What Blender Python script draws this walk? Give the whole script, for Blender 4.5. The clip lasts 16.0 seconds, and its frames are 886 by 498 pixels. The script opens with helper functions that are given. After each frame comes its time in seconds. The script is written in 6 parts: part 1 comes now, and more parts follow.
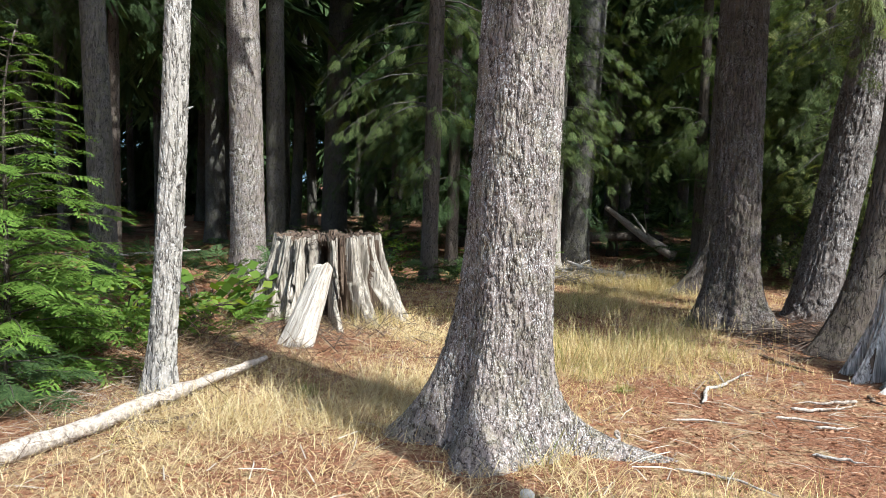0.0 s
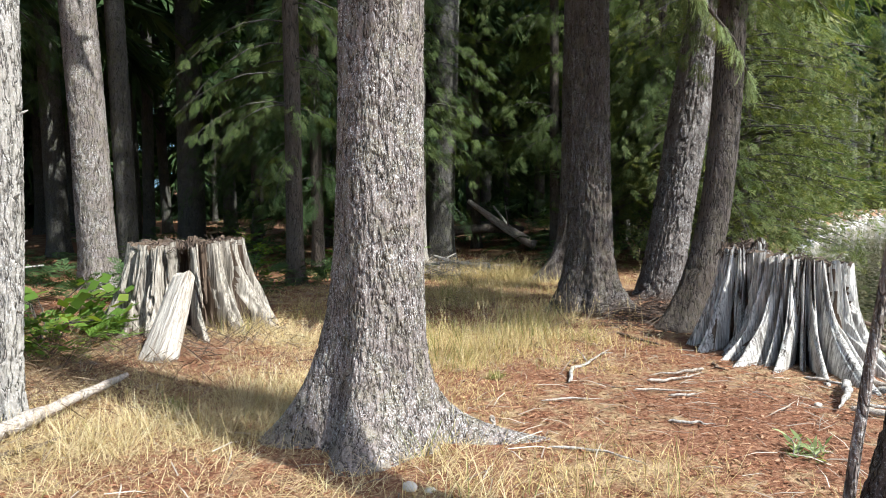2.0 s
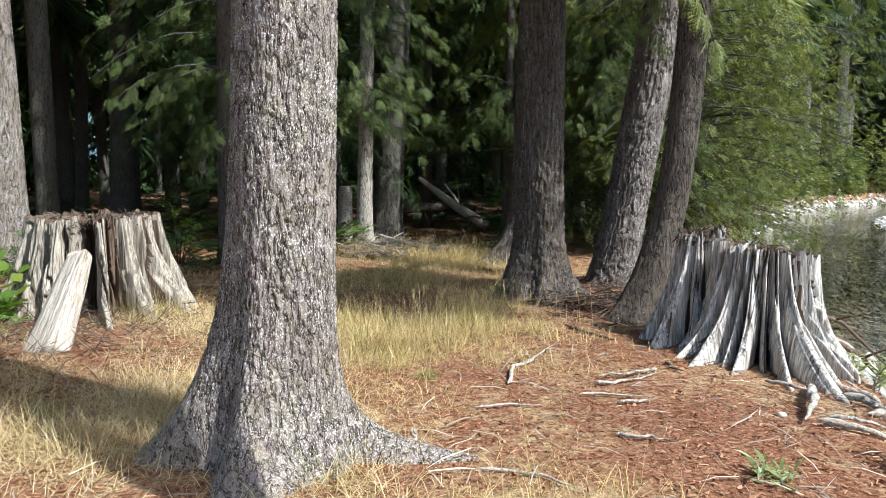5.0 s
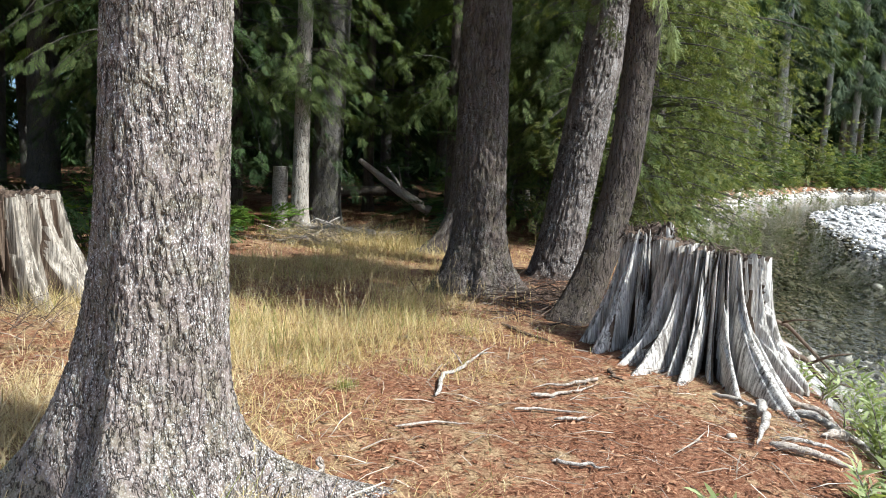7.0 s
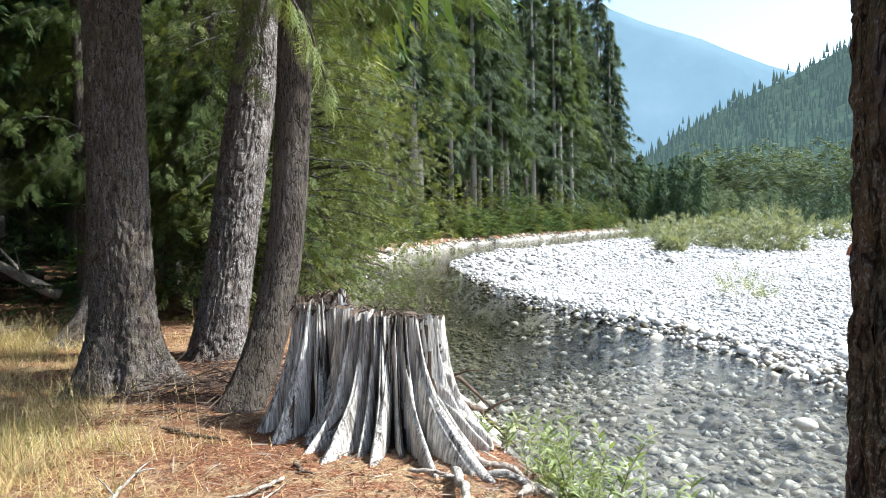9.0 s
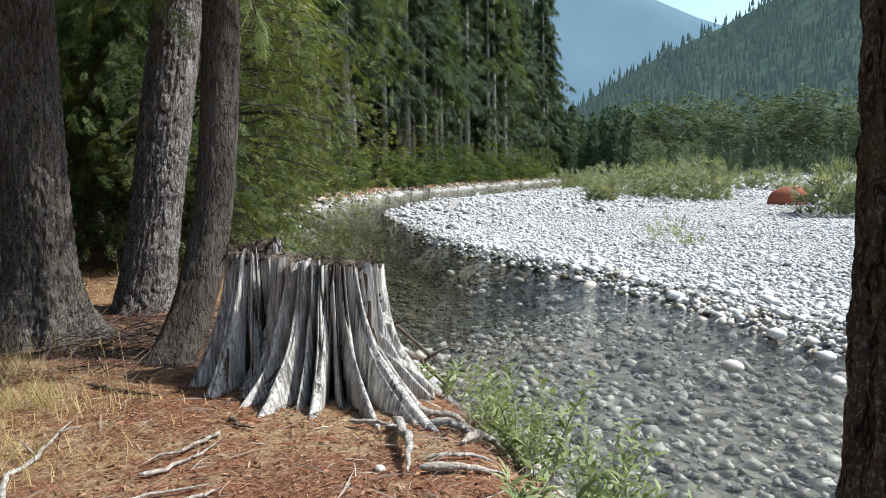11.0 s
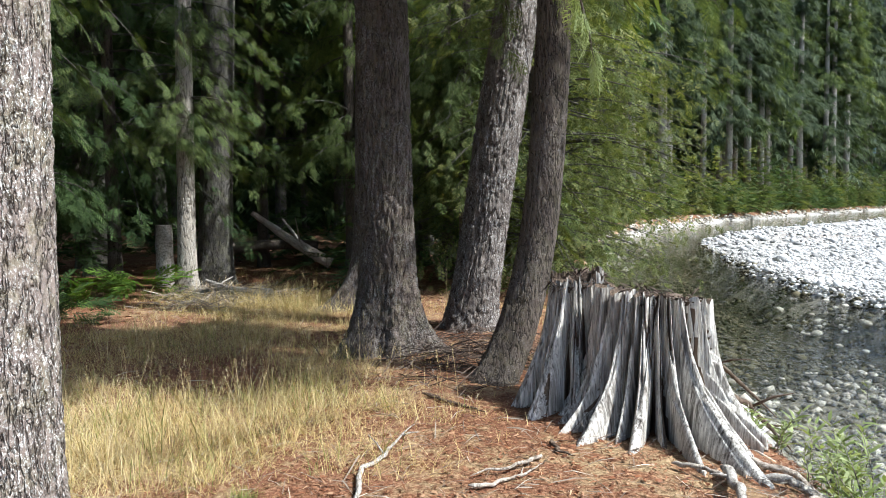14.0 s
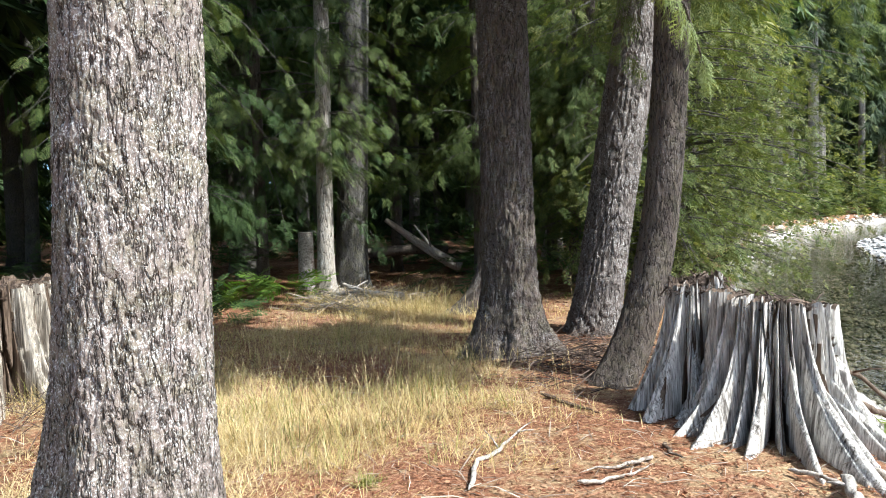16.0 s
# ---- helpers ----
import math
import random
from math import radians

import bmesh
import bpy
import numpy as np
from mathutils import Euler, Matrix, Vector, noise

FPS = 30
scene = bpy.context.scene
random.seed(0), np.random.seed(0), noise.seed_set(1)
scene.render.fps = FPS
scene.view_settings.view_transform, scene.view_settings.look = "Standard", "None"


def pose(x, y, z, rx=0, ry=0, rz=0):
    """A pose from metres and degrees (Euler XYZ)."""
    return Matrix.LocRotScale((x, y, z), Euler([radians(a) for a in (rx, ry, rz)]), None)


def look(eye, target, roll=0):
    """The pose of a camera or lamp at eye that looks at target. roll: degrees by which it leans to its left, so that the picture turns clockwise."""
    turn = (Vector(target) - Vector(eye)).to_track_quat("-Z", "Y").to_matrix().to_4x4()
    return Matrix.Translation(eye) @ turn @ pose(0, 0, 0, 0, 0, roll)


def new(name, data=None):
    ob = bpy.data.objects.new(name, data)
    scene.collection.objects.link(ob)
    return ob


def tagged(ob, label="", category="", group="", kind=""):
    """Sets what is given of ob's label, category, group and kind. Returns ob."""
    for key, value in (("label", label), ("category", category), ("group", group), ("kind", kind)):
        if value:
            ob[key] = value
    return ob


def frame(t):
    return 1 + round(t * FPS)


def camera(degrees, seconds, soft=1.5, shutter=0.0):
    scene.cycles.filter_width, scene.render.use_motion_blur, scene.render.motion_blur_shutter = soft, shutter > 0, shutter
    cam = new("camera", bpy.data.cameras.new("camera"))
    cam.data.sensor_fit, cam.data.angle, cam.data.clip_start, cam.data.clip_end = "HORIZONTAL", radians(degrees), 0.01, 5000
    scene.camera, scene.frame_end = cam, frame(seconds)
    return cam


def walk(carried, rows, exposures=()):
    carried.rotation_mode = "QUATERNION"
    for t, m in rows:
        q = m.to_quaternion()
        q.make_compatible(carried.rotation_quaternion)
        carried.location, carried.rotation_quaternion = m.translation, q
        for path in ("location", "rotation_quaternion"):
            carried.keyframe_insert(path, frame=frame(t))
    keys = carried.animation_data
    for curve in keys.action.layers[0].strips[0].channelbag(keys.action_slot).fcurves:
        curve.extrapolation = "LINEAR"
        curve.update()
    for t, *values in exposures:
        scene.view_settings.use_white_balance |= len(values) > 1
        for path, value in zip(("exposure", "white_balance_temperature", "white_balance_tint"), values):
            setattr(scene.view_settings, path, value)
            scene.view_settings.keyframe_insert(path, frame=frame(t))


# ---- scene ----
cam = camera(62.5, 16.0, 0.95)
METRES, EYE, TILT, LEAN, TURN = 2.7, 1.5, -4.3, -1.4, 0.0
ROWS = [
    (0.0, 0.0, 0.0, 0.0, 0.0, 0.0, -0.0),
    (0.5, -0.001, -0.0067, 0.0014, -4.37, -0.2, 1.02),
    (1.0, -0.0067, -0.0117, 0.0011, -7.44, -0.32, 1.3),
    (1.5, -0.0122, -0.0136, 0.0001, -8.17, -0.37, 2.87),
    (2.0, -0.0066, -0.0069, -0.0024, -10.46, -0.44, 3.08),
    (2.5, 0.0209, 0.0148, -0.0013, -11.56, -0.63, 1.93),
    (3.0, 0.0563, 0.0482, 0.0004, -12.33, -0.63, 0.73),
    (3.5, 0.0816, 0.0751, -0.0025, -8.74, -0.44, -0.1),
    (4.0, 0.0994, 0.112, -0.0022, -7.86, -1.43, 2.64),
    (4.5, 0.1046, 0.1708, 0.0017, -11.1, -1.93, 2.79),
    (7.0, 0.2152, 0.406, 0.029, -17.92, -3.83, 0.4),
    (7.5, 0.2254, 0.4607, 0.0367, -21.85, -2.1, 3.17),
    (8.0, 0.2441, 0.5193, 0.0337, -24.57, -2.06, 3.08),
    (8.5, 0.2838, 0.5669, 0.0443, -30.45, 0.08, 4.15),
    (9.0, 0.2973, 0.5954, 0.052, -44.49, -0.15, 4.82),
    (11.5, 0.3215, 0.6416, 0.0442, -49.63, -4.78, 4.7),
    (12.0, 0.3177, 0.6413, 0.0468, -47.03, -4.33, 5.1),
    (12.5, 0.305, 0.6438, 0.0496, -43.68, -3.67, 4.4),
    (13.0, 0.2897, 0.6512, 0.0517, -38.79, -2.99, 5.32),
    (13.5, 0.2776, 0.6587, 0.0518, -34.75, -2.58, 5.89),
    (14.0, 0.2889, 0.664, 0.0579, -25.73, -0.67, 3.8),
    (14.5, 0.3074, 0.671, 0.0545, -18.54, -0.44, 3.05),
    (15.0, 0.3151, 0.6695, 0.0589, -10.72, -0.27, 0.73),
    (15.5, 0.306, 0.6322, 0.0601, -10.56, -0.04, 1.85),
    (16.0, 0.2976, 0.5602, 0.0597, -15.26, 0.37, 4.16),
]
walk(cam, [(t, pose(0, 0, EYE, TILT, LEAN, TURN) @ pose(METRES * x, METRES * y, METRES * z, 90 + pitch, roll, yaw)) for t, x, y, z, yaw, pitch, roll in ROWS],
     [(t, stops + 0.07, 6080.0, 5.0) for t, stops in ((0.0, 1.15), (7.0, 1.05), (8.5, 1.1), (9.2, 1.35), (11.3, 0.57), (12.5, 0.6), (14.0, 1.05), (16.0, 1.4))])

# ---- world, sun ----
SUN_AZ, SUN_EL = 134.0, 50.0
sky_world = bpy.data.worlds.new("sky")
scene.world = sky_world
sky_world.use_nodes = True
wn = sky_world.node_tree.nodes
sky = wn.new("ShaderNodeTexSky")
sky.sky_type = "NISHITA"
sky.sun_disc = False
sky.sun_elevation, sky.sun_rotation = radians(SUN_EL), radians(SUN_AZ)
sky.dust_density = 2.0
wn["Background"].inputs["Strength"].default_value = 0.15
sky_world.node_tree.links.new(sky.outputs[0], wn["Background"].inputs["Color"])
sun_way = Vector((math.sin(radians(SUN_AZ)) * math.cos(radians(SUN_EL)), math.cos(radians(SUN_AZ)) * math.cos(radians(SUN_EL)), math.sin(radians(SUN_EL))))
sun = new("sun", bpy.data.lights.new("sun", "SUN"))
sun.data.energy, sun.data.angle, sun.data.color = 4.3, radians(0.55), (1.0, 0.965, 0.91)
sun.matrix_world = look(sun_way * 60, (0, 0, 0))


# ---- materials ----
class Nodes:
    """Short hand for building a node material."""

    def __init__(self, name):
        self.mat = bpy.data.materials.new(name)
        self.mat.use_nodes = True
        self.nt = self.mat.node_tree
        self.bsdf = self.nt.nodes["Principled BSDF"]
        self.out = self.nt.nodes["Material Output"]

    def link(self, a, b):
        self.nt.links.new(a, b)

    def put(self, socket, value):
        if hasattr(value, "is_linked"):
            self.link(value, socket)
        else:
            socket.default_value = value

    def coords(self, scale=(1, 1, 1), rotate=(0, 0, 0), world=False):
        m = self.nt.nodes.new("ShaderNodeMapping")
        m.inputs["Scale"].default_value = scale
        m.inputs["Rotation"].default_value = rotate
        if world:
            self.link(self.nt.nodes.new("ShaderNodeNewGeometry").outputs["Position"], m.inputs[0])
        else:
            self.link(self.nt.nodes.new("ShaderNodeTexCoord").outputs["Object"], m.inputs[0])
        return m.outputs[0]

    def noise(self, co, scale, detail=4, rough=0.6, distort=0.0):
        n = self.nt.nodes.new("ShaderNodeTexNoise")
        self.link(co, n.inputs["Vector"])
        n.inputs["Scale"].default_value, n.inputs["Detail"].default_value = scale, detail
        n.inputs["Roughness"].default_value, n.inputs["Distortion"].default_value = rough, distort
        return n.outputs["Fac"]

    def cells(self, co, scale, feature="F1", out="Distance"):
        n = self.nt.nodes.new("ShaderNodeTexVoronoi")
        n.feature = feature
        self.link(co, n.inputs["Vector"])
        n.inputs["Scale"].default_value = scale
        return n.outputs[out]

    def warp(self, co, scale, amount):
        """Coordinates pushed about by noise, so that a pattern loses its order."""
        n = self.nt.nodes.new("ShaderNodeTexNoise")
        self.link(co, n.inputs["Vector"])
        n.inputs["Scale"].default_value = scale
        m = self.nt.nodes.new("ShaderNodeVectorMath")
        m.operation = "MULTIPLY_ADD"
        self.link(n.outputs["Color"], m.inputs[0])
        m.inputs[1].default_value = (amount, amount, amount)
        self.link(co, m.inputs[2])
        return m.outputs[0]

    def ramp(self, fac, *stops):
        n = self.nt.nodes.new("ShaderNodeValToRGB")
        self.link(fac, n.inputs[0])
        els = n.color_ramp.elements
        while len(els) < len(stops):
            els.new(0.5)
        for e, (p, c) in zip(els, stops):
            e.position = p
            e.color = (*c, 1) if not isinstance(c, (int, float)) else (c, c, c, 1)
        return n.outputs[0]

    def mix(self, fac, a, b, blend="MIX"):
        n = self.nt.nodes.new("ShaderNodeMix")
        n.data_type, n.blend_type = "RGBA", blend
        self.put(n.inputs[0], fac)
        for s, v in ((n.inputs[6], a), (n.inputs[7], b)):
            self.put(s, v if hasattr(v, "is_linked") else (*v, 1))
        return n.outputs[2]

    def maths(self, op, a, b=0.0):
        n = self.nt.nodes.new("ShaderNodeMath")
        n.operation = op
        self.put(n.inputs[0], a)
        self.put(n.inputs[1], b)
        return n.outputs[0]

    def random_island(self):
        return self.nt.nodes.new("ShaderNodeNewGeometry").outputs["Random Per Island"]

    def random_object(self):
        return self.nt.nodes.new("ShaderNodeObjectInfo").outputs["Random"]

    def done(self, colour, rough=0.8, bump=None, strength=0.3, distance=0.02, spec=0.3):
        self.put(self.bsdf.inputs["Base Color"], colour if hasattr(colour, "is_linked") else (*colour, 1))
        self.put(self.bsdf.inputs["Roughness"], rough)
        self.bsdf.inputs["Specular IOR Level"].default_value = spec
        if bump is not None:
            b = self.nt.nodes.new("ShaderNodeBump")
            b.inputs["Strength"].default_value, b.inputs["Distance"].default_value = strength, distance
            self.link(bump, b.inputs["Height"])
            self.link(b.outputs[0], self.bsdf.inputs["Normal"])
        return self.mat


def bark_material(name, dark, mid, light, lichen=0.0, moss=0.0, grain=1.0):
    n = Nodes(name)
    co = n.coords((1, 1, 0.42))
    flat = n.coords()
    flake = n.noise(n.warp(co, 20 * grain, 0.03), 44 * grain, 5, 0.7)
    fleck = n.noise(n.coords((1, 1, 0.7)), 150 * grain, 4, 0.7)
    nick = n.noise(n.warp(flat, 30 * grain, 0.02), 70 * grain, 4, 0.65)
    slit = n.noise(n.warp(n.coords((1, 1, 0.2)), 14 * grain, 0.03), 40 * grain, 4, 0.6, 0.6)
    broad = n.noise(flat, 2.2, 5, 0.65)
    rift = n.noise(n.warp(n.coords((1, 1, 0.26)), 12 * grain, 0.04), 21 * grain, 3, 0.6)
    rift = n.maths("ABSOLUTE", n.maths("SUBTRACT", rift, 0.5), 0.0)
    col = n.ramp(flake, (0.27, dark), (0.42, mid), (0.58, mid), (0.76, light))
    col = n.mix(n.ramp(broad, (0.35, 0.0), (0.7, 0.35)), col, mid)
    col = n.mix(n.ramp(slit, (0.33, 0.65), (0.42, 0.0)), col, tuple(c * 0.4 for c in dark))
    col = n.mix(n.ramp(nick, (0.33, 0.6), (0.41, 0.0)), col, dark)
    if lichen:
        zone = n.noise(flat, 3.1, 4, 0.6)
        f = n.maths("MULTIPLY", n.ramp(fleck, (0.53, 0.0), (0.59, 1.0)), n.ramp(zone, (0.36, 0.15), (0.6, 1.0)))
        col = n.mix(n.maths("MULTIPLY", f, lichen), col, (0.66, 0.66, 0.65))
        spot = n.noise(flat, 17, 5, 0.75)
        f = n.maths("MULTIPLY", n.ramp(spot, (0.6, 0.0), (0.66, 1.0)), n.ramp(zone, (0.45, 0.0), (0.6, 1.0)))
        col = n.mix(n.maths("MULTIPLY", f, lichen * 0.7), col, (0.58, 0.59, 0.57))
    if moss:
        m = n.noise(flat, 9, 5, 0.7)
        col = n.mix(n.maths("MULTIPLY", n.ramp(m, (0.45, 0.0), (0.62, 1.0)), moss), col, (0.16, 0.17, 0.05))
    col = n.mix(n.ramp(rift, (0.006, 0.85), (0.022, 0.0)), col, tuple(c * 0.4 for c in dark))
    h = n.maths("ADD", n.maths("ADD", n.maths("MULTIPLY", flake, 0.8), n.ramp(rift, (0.0, 0.0), (0.05, 0.7))), n.maths("ADD", n.ramp(slit, (0.36, 0.0), (0.46, 0.8)), n.maths("MULTIPLY", fleck, 0.3)))
    return n.done(col, 0.9, h, 1.0, 0.014, 0.2)


def wood_material(name, dark, mid, light, scale=1.0, along=0.07):
    n = Nodes(name)
    co = n.coords((1, 1, along))
    grain = n.noise(co, 38 * scale, 6, 0.7, 0.3)
    coarse = n.noise(co, 9 * scale, 4, 0.6)
    blot = n.noise(n.coords(), 5, 5, 0.65)
    thread = n.noise(n.coords((1, 1, min(1.0, along * 0.6))), 120 * scale, 3, 0.6)
    col = n.ramp(grain, (0.36, dark), (0.46, mid), (0.6, light))
    col = n.mix(n.ramp(coarse, (0.4, 0.0), (0.62, 0.5)), col, light)
    col = n.mix(n.ramp(blot, (0.5, 0.0), (0.7, 0.55)), col, mid)
    col = n.mix(n.ramp(thread, (0.32, 0.8), (0.46, 0.0)), col, dark)
    streak = n.noise(n.coords((1, 1, along * 1.6)), 17 * scale, 3, 0.6, 0.4)
    col = n.mix(n.ramp(streak, (0.34, 0.65), (0.45, 0.0)), col, tuple(c * 1.3 for c in dark))
    return n.done(col, 0.85, n.maths("ADD", n.maths("ADD", grain, coarse), n.maths("MULTIPLY", thread, 0.4)), 1.0, 0.014, 0.2)


def leaf_material(name, a, b, c, glow=0.35):
    """Leaves: colour by leaf, some light passing through."""
    n = Nodes(name)
    col = n.ramp(n.random_island(), (0.0, a), (0.55, b), (1.0, c))
    big = n.noise(n.coords(world=True), 0.7, 3, 0.6)
    col = n.mix(n.ramp(big, (0.35, 0.0), (0.7, 0.5)), col, a)
    n.done(col, 0.6, spec=0.18)
    tr = n.nt.nodes.new("ShaderNodeBsdfTranslucent")
    n.link(n.mix(1.0, col, (1.0, 1.0, 0.45), "MULTIPLY"), tr.inputs[0])
    ms = n.nt.nodes.new("ShaderNodeMixShader")
    ms.inputs[0].default_value = glow
    n.link(n.bsdf.outputs[0], ms.inputs[1])
    n.link(tr.outputs[0], ms.inputs[2])
    n.link(ms.outputs[0], n.out.inputs[0])
    return n.mat


BARK_FIR = bark_material("bark_grey_fir", (0.078, 0.058, 0.048), (0.215, 0.175, 0.157), (0.32, 0.28, 0.258), 0.9, 0.22, 0.9)
BARK_BROWN = bark_material("bark_red_brown", (0.025, 0.017, 0.0145), (0.092, 0.069, 0.059), (0.21, 0.175, 0.158), 0.4, 0.15)
BARK_PALE = bark_material("bark_pale_flaky", (0.034, 0.026, 0.023), (0.135, 0.112, 0.1), (0.36, 0.325, 0.3), 0.7, 0.0, 0.65)
BARK_CEDAR = bark_material("bark_cedar", (0.034, 0.026, 0.022), (0.095, 0.075, 0.064), (0.17, 0.145, 0.127), 0.15, 0.1, 0.8)
BARK_ALDER = bark_material("bark_alder", (0.15, 0.127, 0.105), (0.33, 0.295, 0.255), (0.5, 0.46, 0.415), 0.6, 0.0, 0.5)
BARK_DARK = bark_material("bark_dark", (0.03, 0.027, 0.025), (0.085, 0.078, 0.072), (0.155, 0.146, 0.138), 0.2, 0.2)
WOOD_GREY = wood_material("weathered_wood", (0.045, 0.036, 0.03), (0.31, 0.285, 0.258), (0.72, 0.69, 0.645))
WOOD_TAN = wood_material("tan_stump_wood", (0.05, 0.04, 0.03), (0.23, 0.197, 0.16), (0.47, 0.425, 0.365))
BARK_SNAG = bark_material("peeling_snag_bark", (0.12, 0.102, 0.088), (0.33, 0.303, 0.273), (0.52, 0.49, 0.455), 0.6, 0.08, 0.7)
WOOD_SNAG = wood_material("bare_snag_wood", (0.1, 0.088, 0.076), (0.3, 0.28, 0.255), (0.48, 0.46, 0.435), 0.9)
WOOD_PALE = wood_material("bleached_wood", (0.16, 0.125, 0.1), (0.4, 0.35, 0.29), (0.6, 0.555, 0.49), 1.2)
STICK_PALE = wood_material("bleached_stick", (0.11, 0.085, 0.065), (0.32, 0.27, 0.225), (0.52, 0.465, 0.405), 1.0, 0.8)
STICK_GREY = wood_material("grey_stick", (0.1, 0.085, 0.07), (0.28, 0.25, 0.22), (0.5, 0.47, 0.43), 1.0, 0.8)
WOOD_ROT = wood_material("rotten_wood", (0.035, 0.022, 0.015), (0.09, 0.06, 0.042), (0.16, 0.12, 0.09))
LEAF_CEDAR = leaf_material("leaf_cedar", (0.055, 0.088, 0.028), (0.12, 0.162, 0.055), (0.23, 0.265, 0.1))
LEAF_DARK = leaf_material("leaf_dark", (0.035, 0.066, 0.026), (0.07, 0.118, 0.044), (0.125, 0.18, 0.066), 0.35)
LEAF_HEMLOCK = leaf_material("leaf_hemlock", (0.08, 0.15, 0.025), (0.14, 0.24, 0.045), (0.23, 0.33, 0.075))
LEAF_BROAD = leaf_material("leaf_broad", (0.08, 0.15, 0.025), (0.13, 0.22, 0.035), (0.24, 0.28, 0.05), 0.45)
LEAF_SAGE = leaf_material("leaf_sage", (0.19, 0.21, 0.125), (0.29, 0.31, 0.19), (0.42, 0.43, 0.29), 0.35)
LEAF_WILLOW = leaf_material("leaf_willow", (0.17, 0.22, 0.085), (0.28, 0.33, 0.15), (0.42, 0.47, 0.26), 0.4)
LEAF_RIVER = leaf_material("leaf_riverside", (0.07, 0.095, 0.03), (0.14, 0.165, 0.055), (0.28, 0.28, 0.12), 0.42)
GRASS_DRY = leaf_material("grass_dry", (0.42, 0.3, 0.14), (0.58, 0.46, 0.23), (0.74, 0.64, 0.38), 0.3)
GRASS_PALE = leaf_material("straw_bleached", (0.37, 0.27, 0.145), (0.55, 0.44, 0.255), (0.74, 0.65, 0.43), 0.25)
GRASS_GREEN = leaf_material("grass_green", (0.14, 0.17, 0.05), (0.25, 0.26, 0.08), (0.4, 0.36, 0.13), 0.3)
LITTER = leaf_material("needle_litter", (0.09, 0.034, 0.018), (0.24, 0.1, 0.05), (0.45, 0.28, 0.17), 0.05)
DEAD_TWIG = leaf_material("dead_twigs", (0.03, 0.02, 0.015), (0.08, 0.055, 0.042), (0.2, 0.15, 0.12), 0.0)
TWIG_BROWN = leaf_material("brown_twigs", (0.06, 0.035, 0.02), (0.17, 0.11, 0.065), (0.36, 0.27, 0.18), 0.1)
TWIG_DRY = leaf_material("dry_twigs", (0.12, 0.09, 0.07), (0.3, 0.25, 0.2), (0.55, 0.5, 0.42), 0.0)


def ground_material():
    n = Nodes("forest_floor")
    co = n.coords(world=True)
    fine = n.noise(co, 45, 6, 0.75)
    mid = n.noise(co, 6, 5, 0.65)
    broad = n.noise(co, 0.9, 4, 0.6)
    red = n.ramp(fine, (0.3, (0.045, 0.018, 0.01)), (0.5, (0.18, 0.08, 0.044)), (0.72, (0.4, 0.25, 0.16)))
    straw = n.ramp(fine, (0.3, (0.12, 0.08, 0.045)), (0.5, (0.34, 0.25, 0.14)), (0.72, (0.58, 0.47, 0.29)))
    col = n.mix(n.ramp(n.maths("ADD", n.maths("MULTIPLY", mid, 0.5), n.maths("MULTIPLY", broad, 0.5)), (0.49, 0.0), (0.6, 0.75)), red, straw)
    sep = n.nt.nodes.new("ShaderNodeSeparateXYZ")
    n.link(co, sep.inputs[0])
    # soil and river gravel below the bank
    stone = n.cells(co, 9.0, "F1", "Color")
    edge = n.cells(co, 9.0, "F1", "Distance")
    bw = n.nt.nodes.new("ShaderNodeRGBToBW")
    n.link(stone, bw.inputs[0])
    gravel = n.ramp(bw.outputs[0], (0.1, (0.2, 0.195, 0.18)), (0.45, (0.4, 0.39, 0.37)), (0.9, (0.62, 0.6, 0.58)))
    gravel = n.mix(n.ramp(edge, (0.45, 0.0), (0.75, 0.7)), gravel, (0.13, 0.12, 0.11))
    # wet gravel below the waterline
    wet = n.nt.nodes.new("ShaderNodeMapRange")
    n.link(sep.outputs[2], wet.inputs[0])
    wet.inputs[1].default_value, wet.inputs[2].default_value = -0.66, -0.57
    drowned = n.ramp(bw.outputs[0], (0.1, (0.1, 0.088, 0.068)), (0.5, (0.23, 0.205, 0.16)), (0.9, (0.38, 0.34, 0.27)))
    gravel = n.mix(wet.outputs[0], drowned, gravel)
    f = n.nt.nodes.new("ShaderNodeMapRange")
    n.link(n.maths("ADD", sep.outputs[2], n.maths("MULTIPLY", mid, 0.25)), f.inputs[0])
    f.inputs[1].default_value, f.inputs[2].default_value = -0.26, -0.12
    col = n.mix(f.outputs[0], gravel, col)
    # bed colour darkened with depth, in place of light the water absorbs
    deep = n.nt.nodes.new("ShaderNodeMapRange")
    n.link(sep.outputs[2], deep.inputs[0])
    deep.inputs[1].default_value, deep.inputs[2].default_value = -1.25, -0.95
    col = n.mix(deep.outputs[0], (0.04, 0.036, 0.02), col)
    h = n.maths("ADD", n.maths("MULTIPLY", fine, 0.7), mid)
    return n.done(col, 0.95, h, 0.8, 0.03, 0.15)


def stone_material(name, dark, mid, light):
    n = Nodes(name)
    col = n.ramp(n.random_island(), (0.0, dark), (0.4, mid), (1.0, light))
    sp = n.noise(n.coords(world=True), 30, 5, 0.7)
    col = n.mix(n.ramp(sp, (0.4, 0.0), (0.75, 0.45)), col, dark)
    return n.done(col, 0.75, sp, 0.3, 0.01, 0.3)


